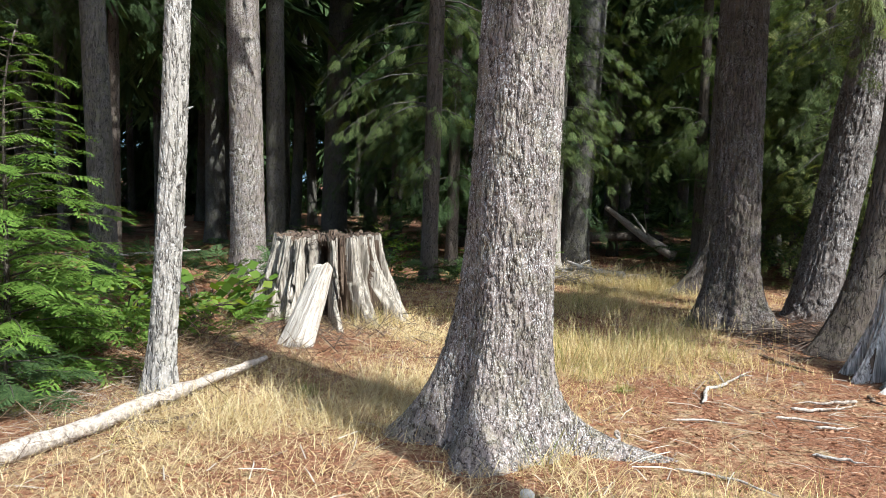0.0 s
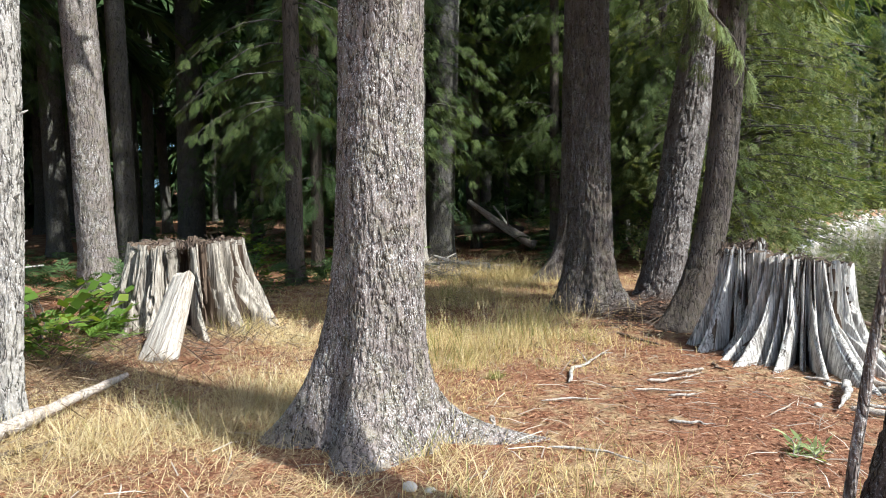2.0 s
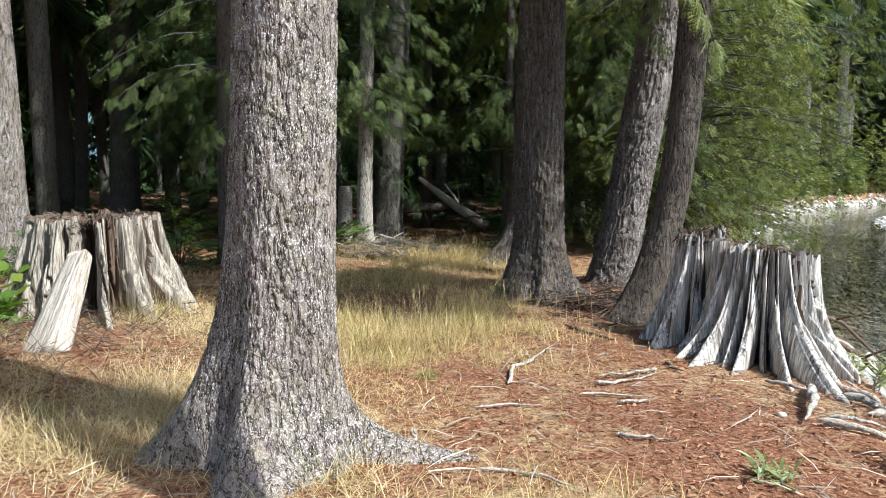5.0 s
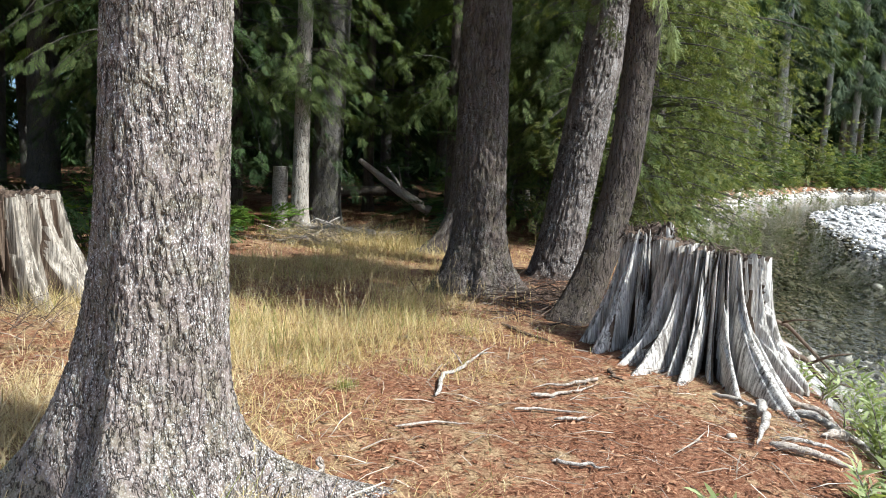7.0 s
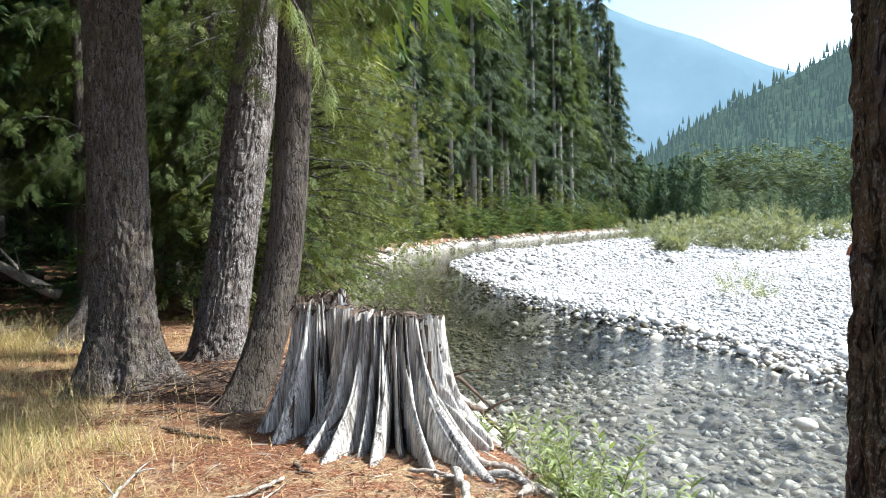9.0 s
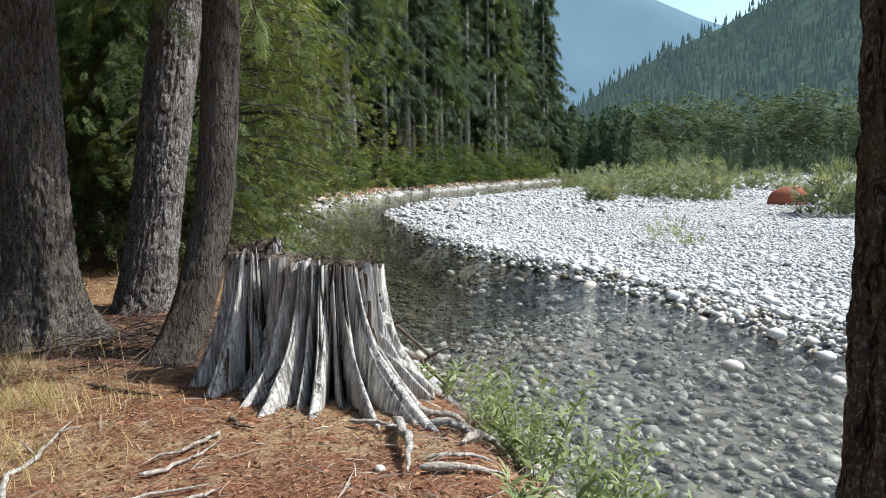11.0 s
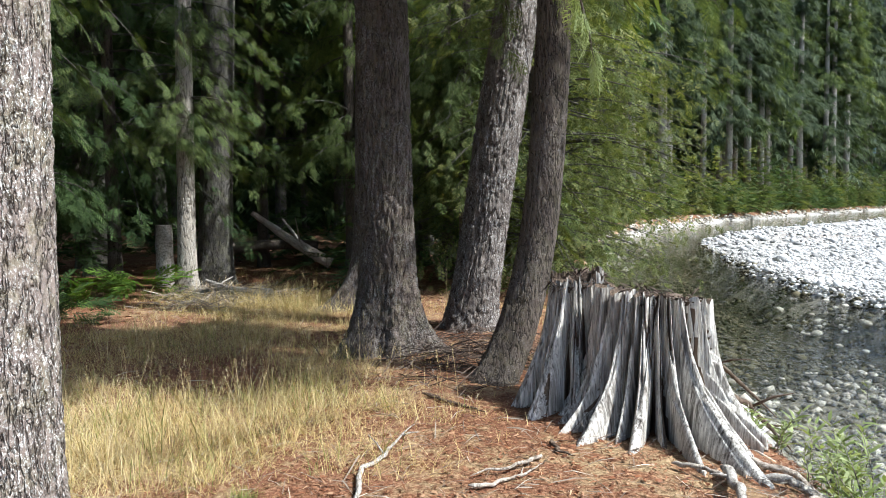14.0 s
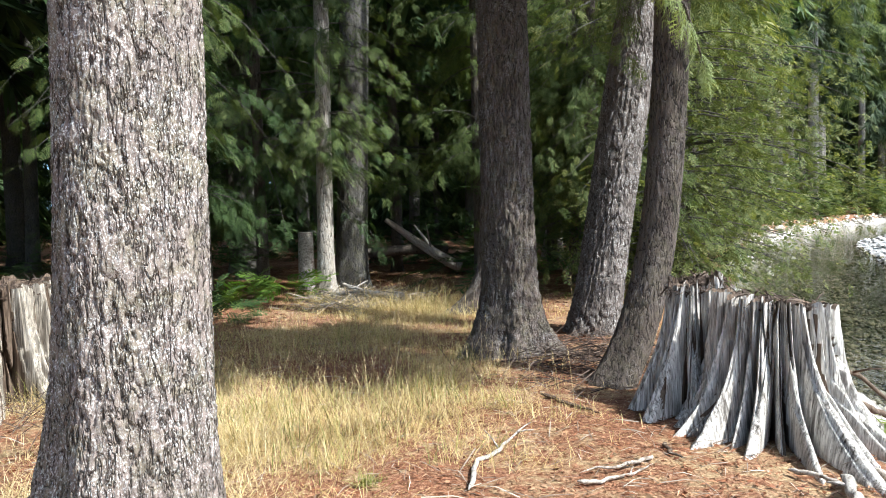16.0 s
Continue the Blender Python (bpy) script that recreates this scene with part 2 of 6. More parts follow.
GROUND = ground_material()
STONE = stone_material("river_cobble", (0.22, 0.215, 0.205), (0.53, 0.52, 0.505), (0.78, 0.77, 0.755))
# pool stones painted dark to stand in for deep, forest-reflecting water
STONE_DIMMED = stone_material("dimmed_pool_cobble", (0.03, 0.028, 0.015), (0.07, 0.06, 0.032), (0.17, 0.145, 0.085))
STONE_WET = stone_material("wet_cobble", (0.12, 0.106, 0.084), (0.38, 0.34, 0.28), (0.7, 0.65, 0.56))


def water_material():
    n = Nodes("river_water")
    co = n.coords((1, 1, 1), world=True)
    turned = n.coords((1.0, 0.45, 1), (0, 0, radians(-38)), world=True)
    ripple = n.noise(turned, 5.5, 4, 0.6, 0.6)
    small = n.noise(turned, 17, 3, 0.6, 0.3)
    calm = n.noise(co, 0.25, 2, 0.5)
    sep = n.nt.nodes.new("ShaderNodeSeparateXYZ")
    n.link(co, sep.inputs[0])
    pool = n.nt.nodes.new("ShaderNodeMapRange")
    n.link(sep.outputs[1], pool.inputs[0])
    pool.inputs[1].default_value, pool.inputs[2].default_value = 6.0, 11.0
    pool.inputs[3].default_value, pool.inputs[4].default_value = 1.0, 0.12
    h = n.maths("MULTIPLY", n.maths("ADD", ripple, n.maths("MULTIPLY", small, 0.4)), n.ramp(calm, (0.35, 0.6), (0.65, 1.0)))
    h = n.maths("MULTIPLY", h, pool.outputs[0])
    b = n.nt.nodes.new("ShaderNodeBump")
    b.inputs["Strength"].default_value, b.inputs["Distance"].default_value = 0.9, 0.09
    n.link(h, b.inputs["Height"])
    fr = n.nt.nodes.new("ShaderNodeFresnel")
    fr.inputs[0].default_value = 1.38
    n.link(b.outputs[0], fr.inputs["Normal"])
    gl = n.nt.nodes.new("ShaderNodeBsdfGlossy")
    gl.inputs["Roughness"].default_value = 0.03
    n.link(b.outputs[0], gl.inputs["Normal"])
    tr = n.nt.nodes.new("ShaderNodeBsdfTransparent")
    tr.inputs[0].default_value = (0.94, 0.97, 0.965, 1)
    ms = n.nt.nodes.new("ShaderNodeMixShader")
    n.link(fr.outputs[0], ms.inputs[0])
    n.link(tr.outputs[0], ms.inputs[1])
    n.link(gl.outputs[0], ms.inputs[2])
    n.link(ms.outputs[0], n.out.inputs[0])
    return n.mat


WATER = water_material()


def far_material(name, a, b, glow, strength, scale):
    """Distant wooded slope; its emission imitates haze of the summer air."""
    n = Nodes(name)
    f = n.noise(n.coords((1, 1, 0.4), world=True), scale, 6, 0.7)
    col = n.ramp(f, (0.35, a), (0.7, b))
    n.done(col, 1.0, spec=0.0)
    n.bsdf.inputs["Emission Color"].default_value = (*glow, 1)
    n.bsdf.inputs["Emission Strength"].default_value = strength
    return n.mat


# blue emission on mountain and ridge paints the valley haze
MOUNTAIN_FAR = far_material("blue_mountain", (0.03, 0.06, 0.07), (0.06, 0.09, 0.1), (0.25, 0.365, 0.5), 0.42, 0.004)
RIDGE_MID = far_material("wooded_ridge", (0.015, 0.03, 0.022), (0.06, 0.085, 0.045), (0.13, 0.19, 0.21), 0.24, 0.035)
# far fir green greyed by distance haze mixed into the leaf colour
LEAF_FIR_FAR = leaf_material("leaf_far_fir", (0.034, 0.056, 0.03), (0.07, 0.1, 0.052), (0.13, 0.165, 0.085), 0.3)
WOODS_PALE = leaf_material("far_alders", (0.085, 0.115, 0.06), (0.14, 0.175, 0.095), (0.21, 0.25, 0.135), 0.25)
WOODS_FAR = leaf_material("far_woods", (0.03, 0.06, 0.03), (0.06, 0.1, 0.045), (0.1, 0.14, 0.06), 0.2)
TARP = Nodes("rust_red_cloth").done((0.3, 0.09, 0.045), 0.8)
CLOTH_WHITE = Nodes("white_cloth").done((0.6, 0.62, 0.7), 0.8)

# ---- geometry tools ----
rng = np.random.default_rng(7)


def mesh_of(name, verts, faces, material, smooth=True):
    """One mesh from vertex and face arrays (all faces of one size)."""
    verts, faces = np.asarray(verts, np.float32), np.asarray(faces, np.int32)
    me = bpy.data.meshes.new(name)
    k = faces.shape[1]
    me.vertices.add(len(verts))
    me.vertices.foreach_set("co", verts.ravel())
    me.loops.add(faces.size)
    me.loops.foreach_set("vertex_index", faces.ravel())
    me.polygons.add(len(faces))
    me.polygons.foreach_set("loop_start", np.arange(0, faces.size, k, dtype=np.int32))
    me.polygons.foreach_set("use_smooth", np.full(len(faces), smooth))
    me.update(calc_edges=True)
    me.materials.append(material)
    return me


def part(name, me, parent, label=""):
    ob = new(name, me)
    ob.parent = parent
    if label:
        ob["label"] = label
    return ob


def thing(name, at, label, category, group="", kind=""):
    ob = new(name)
    ob.location = at
    return tagged(ob, label, category, group, kind)


def lattice(i, j, k, s):
    h = (i.astype(np.int64) * 374761393 + j.astype(np.int64) * 668265263 + k.astype(np.int64) * 2147483647 + s * 974634777) & 0xFFFFFFFF
    h = ((h ^ (h >> 13)) * 1274126177) & 0xFFFFFFFF
    return ((h ^ (h >> 16)) & 0xFFFF) / 65535.0


def vnoise(p, s=0):
    """Smooth value noise, 0 to 1, at an array of points."""
    p = np.asarray(p, float)
    c = np.floor(p).astype(np.int64)
    f = p - c
    f = f * f * (3 - 2 * f)
    r = np.zeros(len(p))
    for dx in (0, 1):
        for dy in (0, 1):
            for dz in (0, 1):
                w = (f[:, 0] if dx else 1 - f[:, 0]) * (f[:, 1] if dy else 1 - f[:, 1]) * (f[:, 2] if dz else 1 - f[:, 2])
                r += w * lattice(c[:, 0] + dx, c[:, 1] + dy, c[:, 2] + dz, s)
    return r


def fnoise(p, s=0, octaves=4):
    r, a, t = 0.0, 1.0, 0.0
    p = np.asarray(p, float)
    for o in range(octaves):
        r = r + a * vnoise(p * 2 ** o, s + o)
        t += a
        a *= 0.5
    return r / t


def scatter(tv, tf, mats):
    """Many copies of a small shape, as one vertex and one face array."""
    mats = np.asarray(mats, float)
    v = np.einsum("nij,vj->nvi", mats[:, :3, :3], tv) + mats[:, None, :3, 3]
    f = np.asarray(tf)[None] + (np.arange(len(mats)) * len(tv))[:, None, None]
    return v.reshape(-1, 3), f.reshape(-1, np.asarray(tf).shape[1])


def frames(pos, fwd, up, scale):
    """Matrices whose x axis runs along fwd and whose z axis is close to up."""
    pos, fwd, up = (np.asarray(a, float) for a in (pos, fwd, up))
    fwd = fwd / np.maximum(np.linalg.norm(fwd, axis=1, keepdims=True), 1e-9)
    y = np.cross(up, fwd)
    y /= np.maximum(np.linalg.norm(y, axis=1, keepdims=True), 1e-9)
    z = np.cross(fwd, y)
    m = np.zeros((len(pos), 4, 4))
    s = np.broadcast_to(np.asarray(scale, float).reshape(-1, 1), (len(pos), 1))
    m[:, :3, 0], m[:, :3, 1], m[:, :3, 2], m[:, :3, 3] = fwd * s, y * s, z * s, pos
    m[:, 3, 3] = 1
    return m


def join(*pairs):
    vs, fs, n = [], [], 0
    for v, f in pairs:
        vs.append(v)
        fs.append(np.asarray(f) + n)
        n += len(v)
    return np.concatenate(vs), np.concatenate(fs)


def tube(points, radii, sides=8, wobble=0.0, seed=0):
    """A closed tube along points, as quads."""
    p, r = np.asarray(points, float), np.asarray(radii, float)
    t = np.gradient(p, axis=0)
    t /= np.maximum(np.linalg.norm(t, axis=1, keepdims=True), 1e-9)
    ref = np.where(np.abs(t[:, 2:3]) > 0.9, np.array([[1.0, 0, 0]]), np.array([[0, 0, 1.0]]))
    a = np.cross(t, ref)
    a /= np.linalg.norm(a, axis=1, keepdims=True)
    b = np.cross(t, a)
    ang = np.arange(sides) * 2 * np.pi / sides
    ring = a[:, None] * np.cos(ang)[None, :, None] + b[:, None] * np.sin(ang)[None, :, None]
    v = p[:, None] + ring * r[:, None, None]
    if wobble:
        flat = v.reshape(-1, 3)
        k = (fnoise(flat * 6 / max(r.max() * 8, 0.05), seed, 3) - 0.5) * 2 * wobble
        v = p[:, None] + (v - p[:, None]) * (1 + k.reshape(v.shape[:2]))[..., None]
    n = len(p)
    v = np.concatenate([v.reshape(-1, 3), p[:1], p[-1:]])
    i, j = np.meshgrid(np.arange(n - 1), np.arange(sides), indexing="ij")
    j2 = (j + 1) % sides
    f = np.stack([i * sides + j, i * sides + j2, (i + 1) * sides + j2, (i + 1) * sides + j], -1).reshape(-1, 4)
    c0, c1 = n * sides, n * sides + 1
    js = np.arange(sides)
    cap0 = np.stack([np.full(sides, c0), (js + 1) % sides, js, np.full(sides, c0)], 1)
    cap1 = np.stack([np.full(sides, c1), (n - 1) * sides + js, (n - 1) * sides + (js + 1) % sides, np.full(sides, c1)], 1)
    tri = np.concatenate([cap0, cap1])
    # caps as slim quads, so that all faces have four corners
    return v, f, tri


def tube_mesh(name, points, radii, material, sides=8, wobble=0.0, seed=0):
    v, f, tri = tube(points, radii, sides, wobble, seed)
    bm_faces = [tuple(q) for q in f] + [tuple(q[:3]) for q in tri]
    me = bpy.data.meshes.new(name)
    me.from_pydata([tuple(q) for q in v], [], bm_faces)
    me.polygons.foreach_set("use_smooth", np.full(len(me.polygons), True))
    me.materials.append(material)
    return me


def triangles(f4):
    return np.concatenate([f4[:, [0, 1, 2]], f4[:, [0, 2, 3]]])


# ---- lie of the land ----
BANK_Y = (-60, 0, 2, 3.6, 4.9, 6.4, 9, 14, 21, 30, 37.2, 45.5, 54.7, 61, 68, 78, 95)
BANK_X = (2.5, 2.7, 3.1, 4.2, 4.95, 5.9, 7.5, 10.4, 15.5, 24, 32.3, 47, 71.5, 90, 112, 155, 330)
BAR_Y = (-60, -3, 1, 4.07, 5.4, 8.1, 10.4, 12.5, 15.3, 18, 26, 30, 33.3, 36.2, 41, 44, 55, 66, 74, 90)
BAR_X = (5.5, 6.8, 8.0, 9.9, 10.8, 12.5, 13.1, 14.1, 15.9, 18.0, 24.4, 30.2, 36.8, 46.8, 62, 72, 112, 155, 200, 400)
WATER_Z = -0.6


def smooth(a, b, x):
    k = np.clip((x - a) / (b - a), 0, 1)
    return k * k * (3 - 2 * k)


def across(x, y, ys, xs):
    """Distance of a place from a shore line, to its right positive."""
    xb = np.interp(y, ys, xs)
    slope = (np.interp(y + 0.5, ys, xs) - np.interp(y - 0.5, ys, xs))
    return (x - xb) / np.sqrt(1 + slope ** 2)


def height(x, y):
    x, y = np.asarray(x, float), np.asarray(y, float)
    shape = x.shape
    x, y = x.ravel(), y.ravel()
    p = np.stack([x, y, np.zeros_like(x)], 1)
    near = np.exp(-np.hypot(x - 1, y - 6) / 60)
    land = (fnoise(p * 0.35, 3, 3) - 0.5) * 0.10 + (fnoise(p * 2.3, 5, 3) - 0.5) * 0.05
    land = land * smooth(0.0, 2.0, np.hypot(x, y) + 0.5) + smooth(25, 90, y - x * 0.5) * 3.0 * (1 - near)
    d = across(x, y, BANK_Y, BANK_X) + (fnoise(p * 0.9, 9, 2) - 0.5) * 0.5
    e = across(x, y, BAR_Y, BAR_X) + (fnoise(p * 0.7, 12, 2) - 0.5) * 0.6
    bed = -0.86 - 0.5 * smooth(6.5, 10.5, y) + 0.42 * smooth(30, 45, y) + (fnoise(p * 1.3, 15, 3) - 0.5) * 0.12
    drop = smooth(-0.55, 0.75, d)
    h = land * (1 - drop) + bed * drop
    bar = -0.41 + (fnoise(p * 0.25, 21, 3) - 0.5) * 0.2
    rise = smooth(-0.7, 0.9, e)
    h = np.where(d > 0.5, bed * (1 - rise) + bar * rise, h)
    return h.reshape(shape)


def h1(x, y):
    return float(height(np.array([x]), np.array([y]))[0])

# ---- ground and water ----
def stretched(lo, hi, centre, a, n):
    u = np.linspace(np.arcsinh((lo - centre) / a), np.arcsinh((hi - centre) / a), n)
    return centre + a * np.sinh(u)


def sheet(name, xs, ys, fz, material):
    gx, gy = np.meshgrid(xs, ys, indexing="ij")
    v = np.stack([gx.ravel(), gy.ravel(), np.asarray(fz(gx, gy)).ravel()], 1)
    n, m = len(xs), len(ys)
    i, j = np.meshgrid(np.arange(n - 1), np.arange(m - 1), indexing="ij")
    f = np.stack([i * m + j, (i + 1) * m + j, (i + 1) * m + j + 1, i * m + j + 1], -1).reshape(-1, 4)
    return new(name, mesh_of(name, v, f, material))


ground = sheet("ground", stretched(-2500, 3500, 3.0, 5.0, 330), stretched(-1500, 3500, 6.0, 5.0, 330), height, GROUND)
tagged(ground, "dry forest floor falling to a stony river bed", "ground", kind="structure")
water = sheet("water", stretched(1.0, 420, 8, 8, 60), stretched(-60, 130, 6, 8, 60), lambda x, y: np.full(x.shape, WATER_Z), WATER)
tagged(water, "clear shallow rippling river over brown stones", "river", kind="structure")


# ---- trees ----
def trunk_arrays(tall, r0, r1, flare, flare_h, rings, sides, rough, cell, seed, roots=5, lean=(0, 0), bend=0.0, low=-0.25, skew=0.0, toes=(), sweep=(0.0, 1.0)):
    """Bark-covered trunk from just under the ground: flared foot with root ridges, furrowed plates."""
    z = np.concatenate([np.linspace(low, min(3.6, tall), rings), np.linspace(min(3.6, tall), tall, 14)[1:]]) if tall > 3.7 else np.linspace(low, tall, rings)
    ang = np.arange(sides) * 2 * np.pi / sides
    zz, aa = np.meshgrid(z, ang, indexing="ij")
    r = r0 + (r1 - r0) * np.clip(zz, 0, None) / tall
    ph = random.Random(seed).uniform(0, 6.28)
    ridge = 0.5 + 0.5 * np.cos(roots * aa + ph + 0.7 * np.sin(aa * 2 + ph))
    fl = np.exp(-np.clip(zz, -0.1, None) / flare_h)
    r = r + r0 * flare * fl * (0.55 + 0.75 * ridge ** 1.5)
    r = r * (1 + skew * np.cos(aa - ph) * fl)
    for a0, wide, reach, toe_h in toes:
        da = (aa - a0 + np.pi) % (2 * np.pi) - np.pi
        r = r + reach * np.exp(-(da / wide) ** 2) * np.exp(-np.clip(zz, -0.05, None) / toe_h)
    p = np.stack([np.cos(aa) * r, np.sin(aa) * r, zz], -1).reshape(-1, 3)
    if rough:
        w = (fnoise(p * np.array([0.5, 0.5, 0.25]) / cell, seed + 40, 2) - 0.5)[:, None] * np.array([0.9, 0.9, 0.9])
        furrow = np.abs(fnoise(p * np.array([1, 1, 0.26]) / cell + w, seed, 2) - 0.5)
        cross = np.abs(fnoise(p * np.array([1, 1, 0.7]) / cell * 1.3 + w, seed + 6, 2) - 0.5)
        grit = fnoise(p * np.array([1, 1, 0.6]) / cell * 2.2, seed + 8, 2)
        k = rough * (smooth(0.0, 0.11, furrow) * (0.6 + 0.4 * smooth(0.0, 0.08, cross)) - 0.7 + 1.1 * (grit - 0.5))
        k += rough * 1.6 * (fnoise(p * np.array([3, 3, 0.8]), seed + 5, 2) - 0.5)
        n = p * np.array([1, 1, 0])
        n /= np.maximum(np.linalg.norm(n, axis=1, keepdims=True), 1e-6)
        p = p + n * k[:, None]
    zc = np.clip(p[:, 2], 0, None)
    p[:, 0] += sweep[0] * (1 - np.exp(-zc / sweep[1])) + lean[0] * zc + bend * np.sin(np.clip(zc / 3.0, 0, 1) * np.pi) * 0.5
    p[:, 1] += lean[1] * zc
    n, m = len(z), sides
    i, j = np.meshgrid(np.arange(n - 1), np.arange(m), indexing="ij")
    j2 = (j + 1) % m
    f = np.stack([i * m + j, i * m + j2, (i + 1) * m + j2, (i + 1) * m + j], -1).reshape(-1, 4)
    return p, f


def spray(pairs, droop, width, sub):
    """A flat, feathery conifer spray along x, one unit long, as triangles."""
    v, f = [], []

    def leaf(a, b, w):
        a, b = np.array(a), np.array(b)
        d = b - a
        s = np.array([-d[1], d[0], 0.0])
        s = s / (np.linalg.norm(s) + 1e-9) * w
        k = len(v)
        v.extend([a - s * 0.5, a + d * 0.55 - s, b, a + d * 0.55 + s, ])
        f.extend([(k, k + 1, k + 2), (k, k + 2, k + 3)])

    def sliver(a, b, w):
        a, b = np.array(a), np.array(b)
        d = b - a
        q = np.array([-d[1], d[0], 0.0])
        q = q / (np.linalg.norm(q) + 1e-9) * w
        k = len(v)
        v.extend([a - q, b, a + q])
        f.append((k, k + 1, k + 2))

    def at(t):
        return np.array([t, 0.06 * math.sin(t * 4), -droop * t * t])

    r = random.Random(pairs * 31 + sub)
    for k in range(5):
        sliver(at(k / 5), at((k + 1.05) / 5), width * 0.5)
    for k in range(pairs):
        t = (k + 0.6) / (pairs + 0.4)
        length = 0.46 * math.sin(math.pi * (0.22 + 0.74 * t)) * r.uniform(0.75, 1.15)
        for side in (-1, 1):
            a = at(t + r.uniform(-0.02, 0.02))
            w = np.array([0.72, side * 0.70, -droop * 0.8 + r.uniform(-0.15, 0.15)])
            b = a + w * length
            leaf(a, b, width)
            for q in range(sub):
                u = (q + 0.7) / (sub + 0.5)
                c = a + w * length * u
                e = length * 0.45 * (1 - 0.5 * u) * r.uniform(0.7, 1.2)
                for s2 in (-1, 1):
                    w2 = np.array([0.72 + 0.5 * s2 * -side * 0.5, side * 0.35 + s2 * 0.6, r.uniform(-0.35, 0.1)])
                    sliver(c, c + w2 * e, width * 0.8)
    return np.array(v), np.array(f)


SPRAY_FINE = spray(7, 0.3, 0.015, 3)
SPRAY_MID = spray(6, 0.35, 0.036, 2)
SPRAY_SMALL = spray(4, 0.4, 0.055, 1)
SPRAY_CEDAR = spray(6, 0.4, 0.02, 2)


def tuft(n, seed, wide=0.1):
    """A coarse tuft for crowns far off: a few pointed leaves."""
    r = random.Random(seed)
    v, f = [], []
    for k in range(n):
        a = (k / (n - 1) - 0.5) * 2.2 + r.uniform(-0.15, 0.15)
        ln = 1.0 - 0.35 * abs(a)
        d = np.array([math.cos(a), math.sin(a), -0.25 + r.uniform(-0.15, 0.15)]) * ln
        s = np.array([-math.sin(a), math.cos(a), r.uniform(-0.5, 0.5)]) * wide
        o = np.array([0.12 * k / n, 0, 0])
        v.extend([o - s, o + d, o + s])
        f.append((3 * k, 3 * k + 1, 3 * k + 2))
    return np.array(v), np.array(f)


TUFT = tuft(6, 4)
TUFT_FINE = tuft(9, 5, 0.045)


def leafy_twig(n, length, width):
    """A twig of broad leaves along x, one unit long."""
    v, f = [], []
    r = random.Random(n)
    for k in range(n):
        t = (k + 0.5) / n
        side = -1 if k % 2 else 1
        a = np.array([t, 0, -0.15 * t * t])
        d = np.array([0.6, side * 0.9, r.uniform(-0.5, 0.3)])
        d = d / np.linalg.norm(d) * length
        s = np.cross(d, (0, 0, 1.0))
        s = s / np.linalg.norm(s) * width + np.array([0, 0, r.uniform(-0.4, 0.4) * width])
        q = len(v)
        v.extend([a, a + d * 0.45 - s, a + d, a + d * 0.45 + s])
        f.extend([(q, q + 1, q + 2), (q, q + 2, q + 3)])
    return np.array(v), np.array(f)


TWIG_BROAD = leafy_twig(9, 0.3, 0.09)
TWIG_MAPLE = leafy_twig(5, 0.42, 0.2)
TWIG_WILLOW = leafy_twig(13, 0.36, 0.045)


def unit(a):
    return a / np.maximum(np.linalg.norm(a, axis=-1, keepdims=True), 1e-9)


def crown_arrays(r, z0, z1, reach, count, template, size, droop=0.5, shape="cone", per=9, lean=(0, 0), wood=True, side=None, loose=0.25):
    """Limbs out from a trunk and the sprays on them. Returns leaf arrays and limb arrays (quads)."""
    pos, fwd, ups, sc, limbs = [], [], [], [], []
    for k in range(count):
        u = r.random()
        z = z0 + (z1 - z0) * u
        a = r.uniform(0, 2 * math.pi) if side is None else r.gauss(side[0], side[1])
        if shape == "cone":
            length = reach * (1.0 - 0.9 * u ** 1.2) * r.uniform(0.4, 1.15)
        else:
            length = reach * r.uniform(0.45, 1.05) * (0.6 + 0.8 * math.sin(math.pi * (0.1 + 0.85 * u)))
        d = np.array([math.cos(a), math.sin(a), 0.0])
        base = np.array([lean[0] * z, lean[1] * z, z])
        t = np.linspace(0, 1, 6)
        lift = r.uniform(0.0, 0.25)
        line = base + d * (length * t)[:, None] + np.array([0, 0, 1.0]) * (length * (lift * t - (droop * r.uniform(0.7, 1.2)) * t ** 2))[:, None]
        if wood:
            limbs.append(tube(line, np.linspace(0.006 + 0.006 * length, 0.002, 6), 4)[:2])
        n = max(3, int(per * (0.5 + length / reach)))
        ts = np.array([r.uniform(0.18, 1.0) for _ in range(n)])
        p = np.stack([np.interp(ts, t, line[:, c]) for c in range(3)], 1)
        tang = unit(line[-1] - line[2])
        sidev = np.array([-d[1], d[0], 0])
        sgn = np.array([r.choice((-1, 1)) * r.uniform(0.2, 1.0) for _ in range(n)])
        w = tang[None] * 0.75 + sidev[None] * sgn[:, None] + np.array([[0, 0, -0.25]]) * np.array([r.uniform(0.2, 1.6) for _ in range(n)])[:, None]
        w = w + np.array([[r.gauss(0, loose), r.gauss(0, loose), r.gauss(0, loose * 0.7)] for _ in range(n)])
        p = p + np.array([[r.gauss(0, 0.25 * loose), r.gauss(0, 0.25 * loose), r.gauss(0, 0.25 * loose)] for _ in range(n)])
        pos.append(p)
        fwd.append(w)
        ups.append(np.array([[r.uniform(-0.35, 0.35), r.uniform(-0.35, 0.35), 1] for _ in range(n)]))
        sc.append(size * np.array([r.uniform(0.55, 1.2) for _ in range(n)]))
    m = frames(np.concatenate(pos), np.concatenate(fwd), np.concatenate(ups), np.concatenate(sc))
    leaves = scatter(*template, m)
    return leaves, (join(*limbs) if limbs else None)


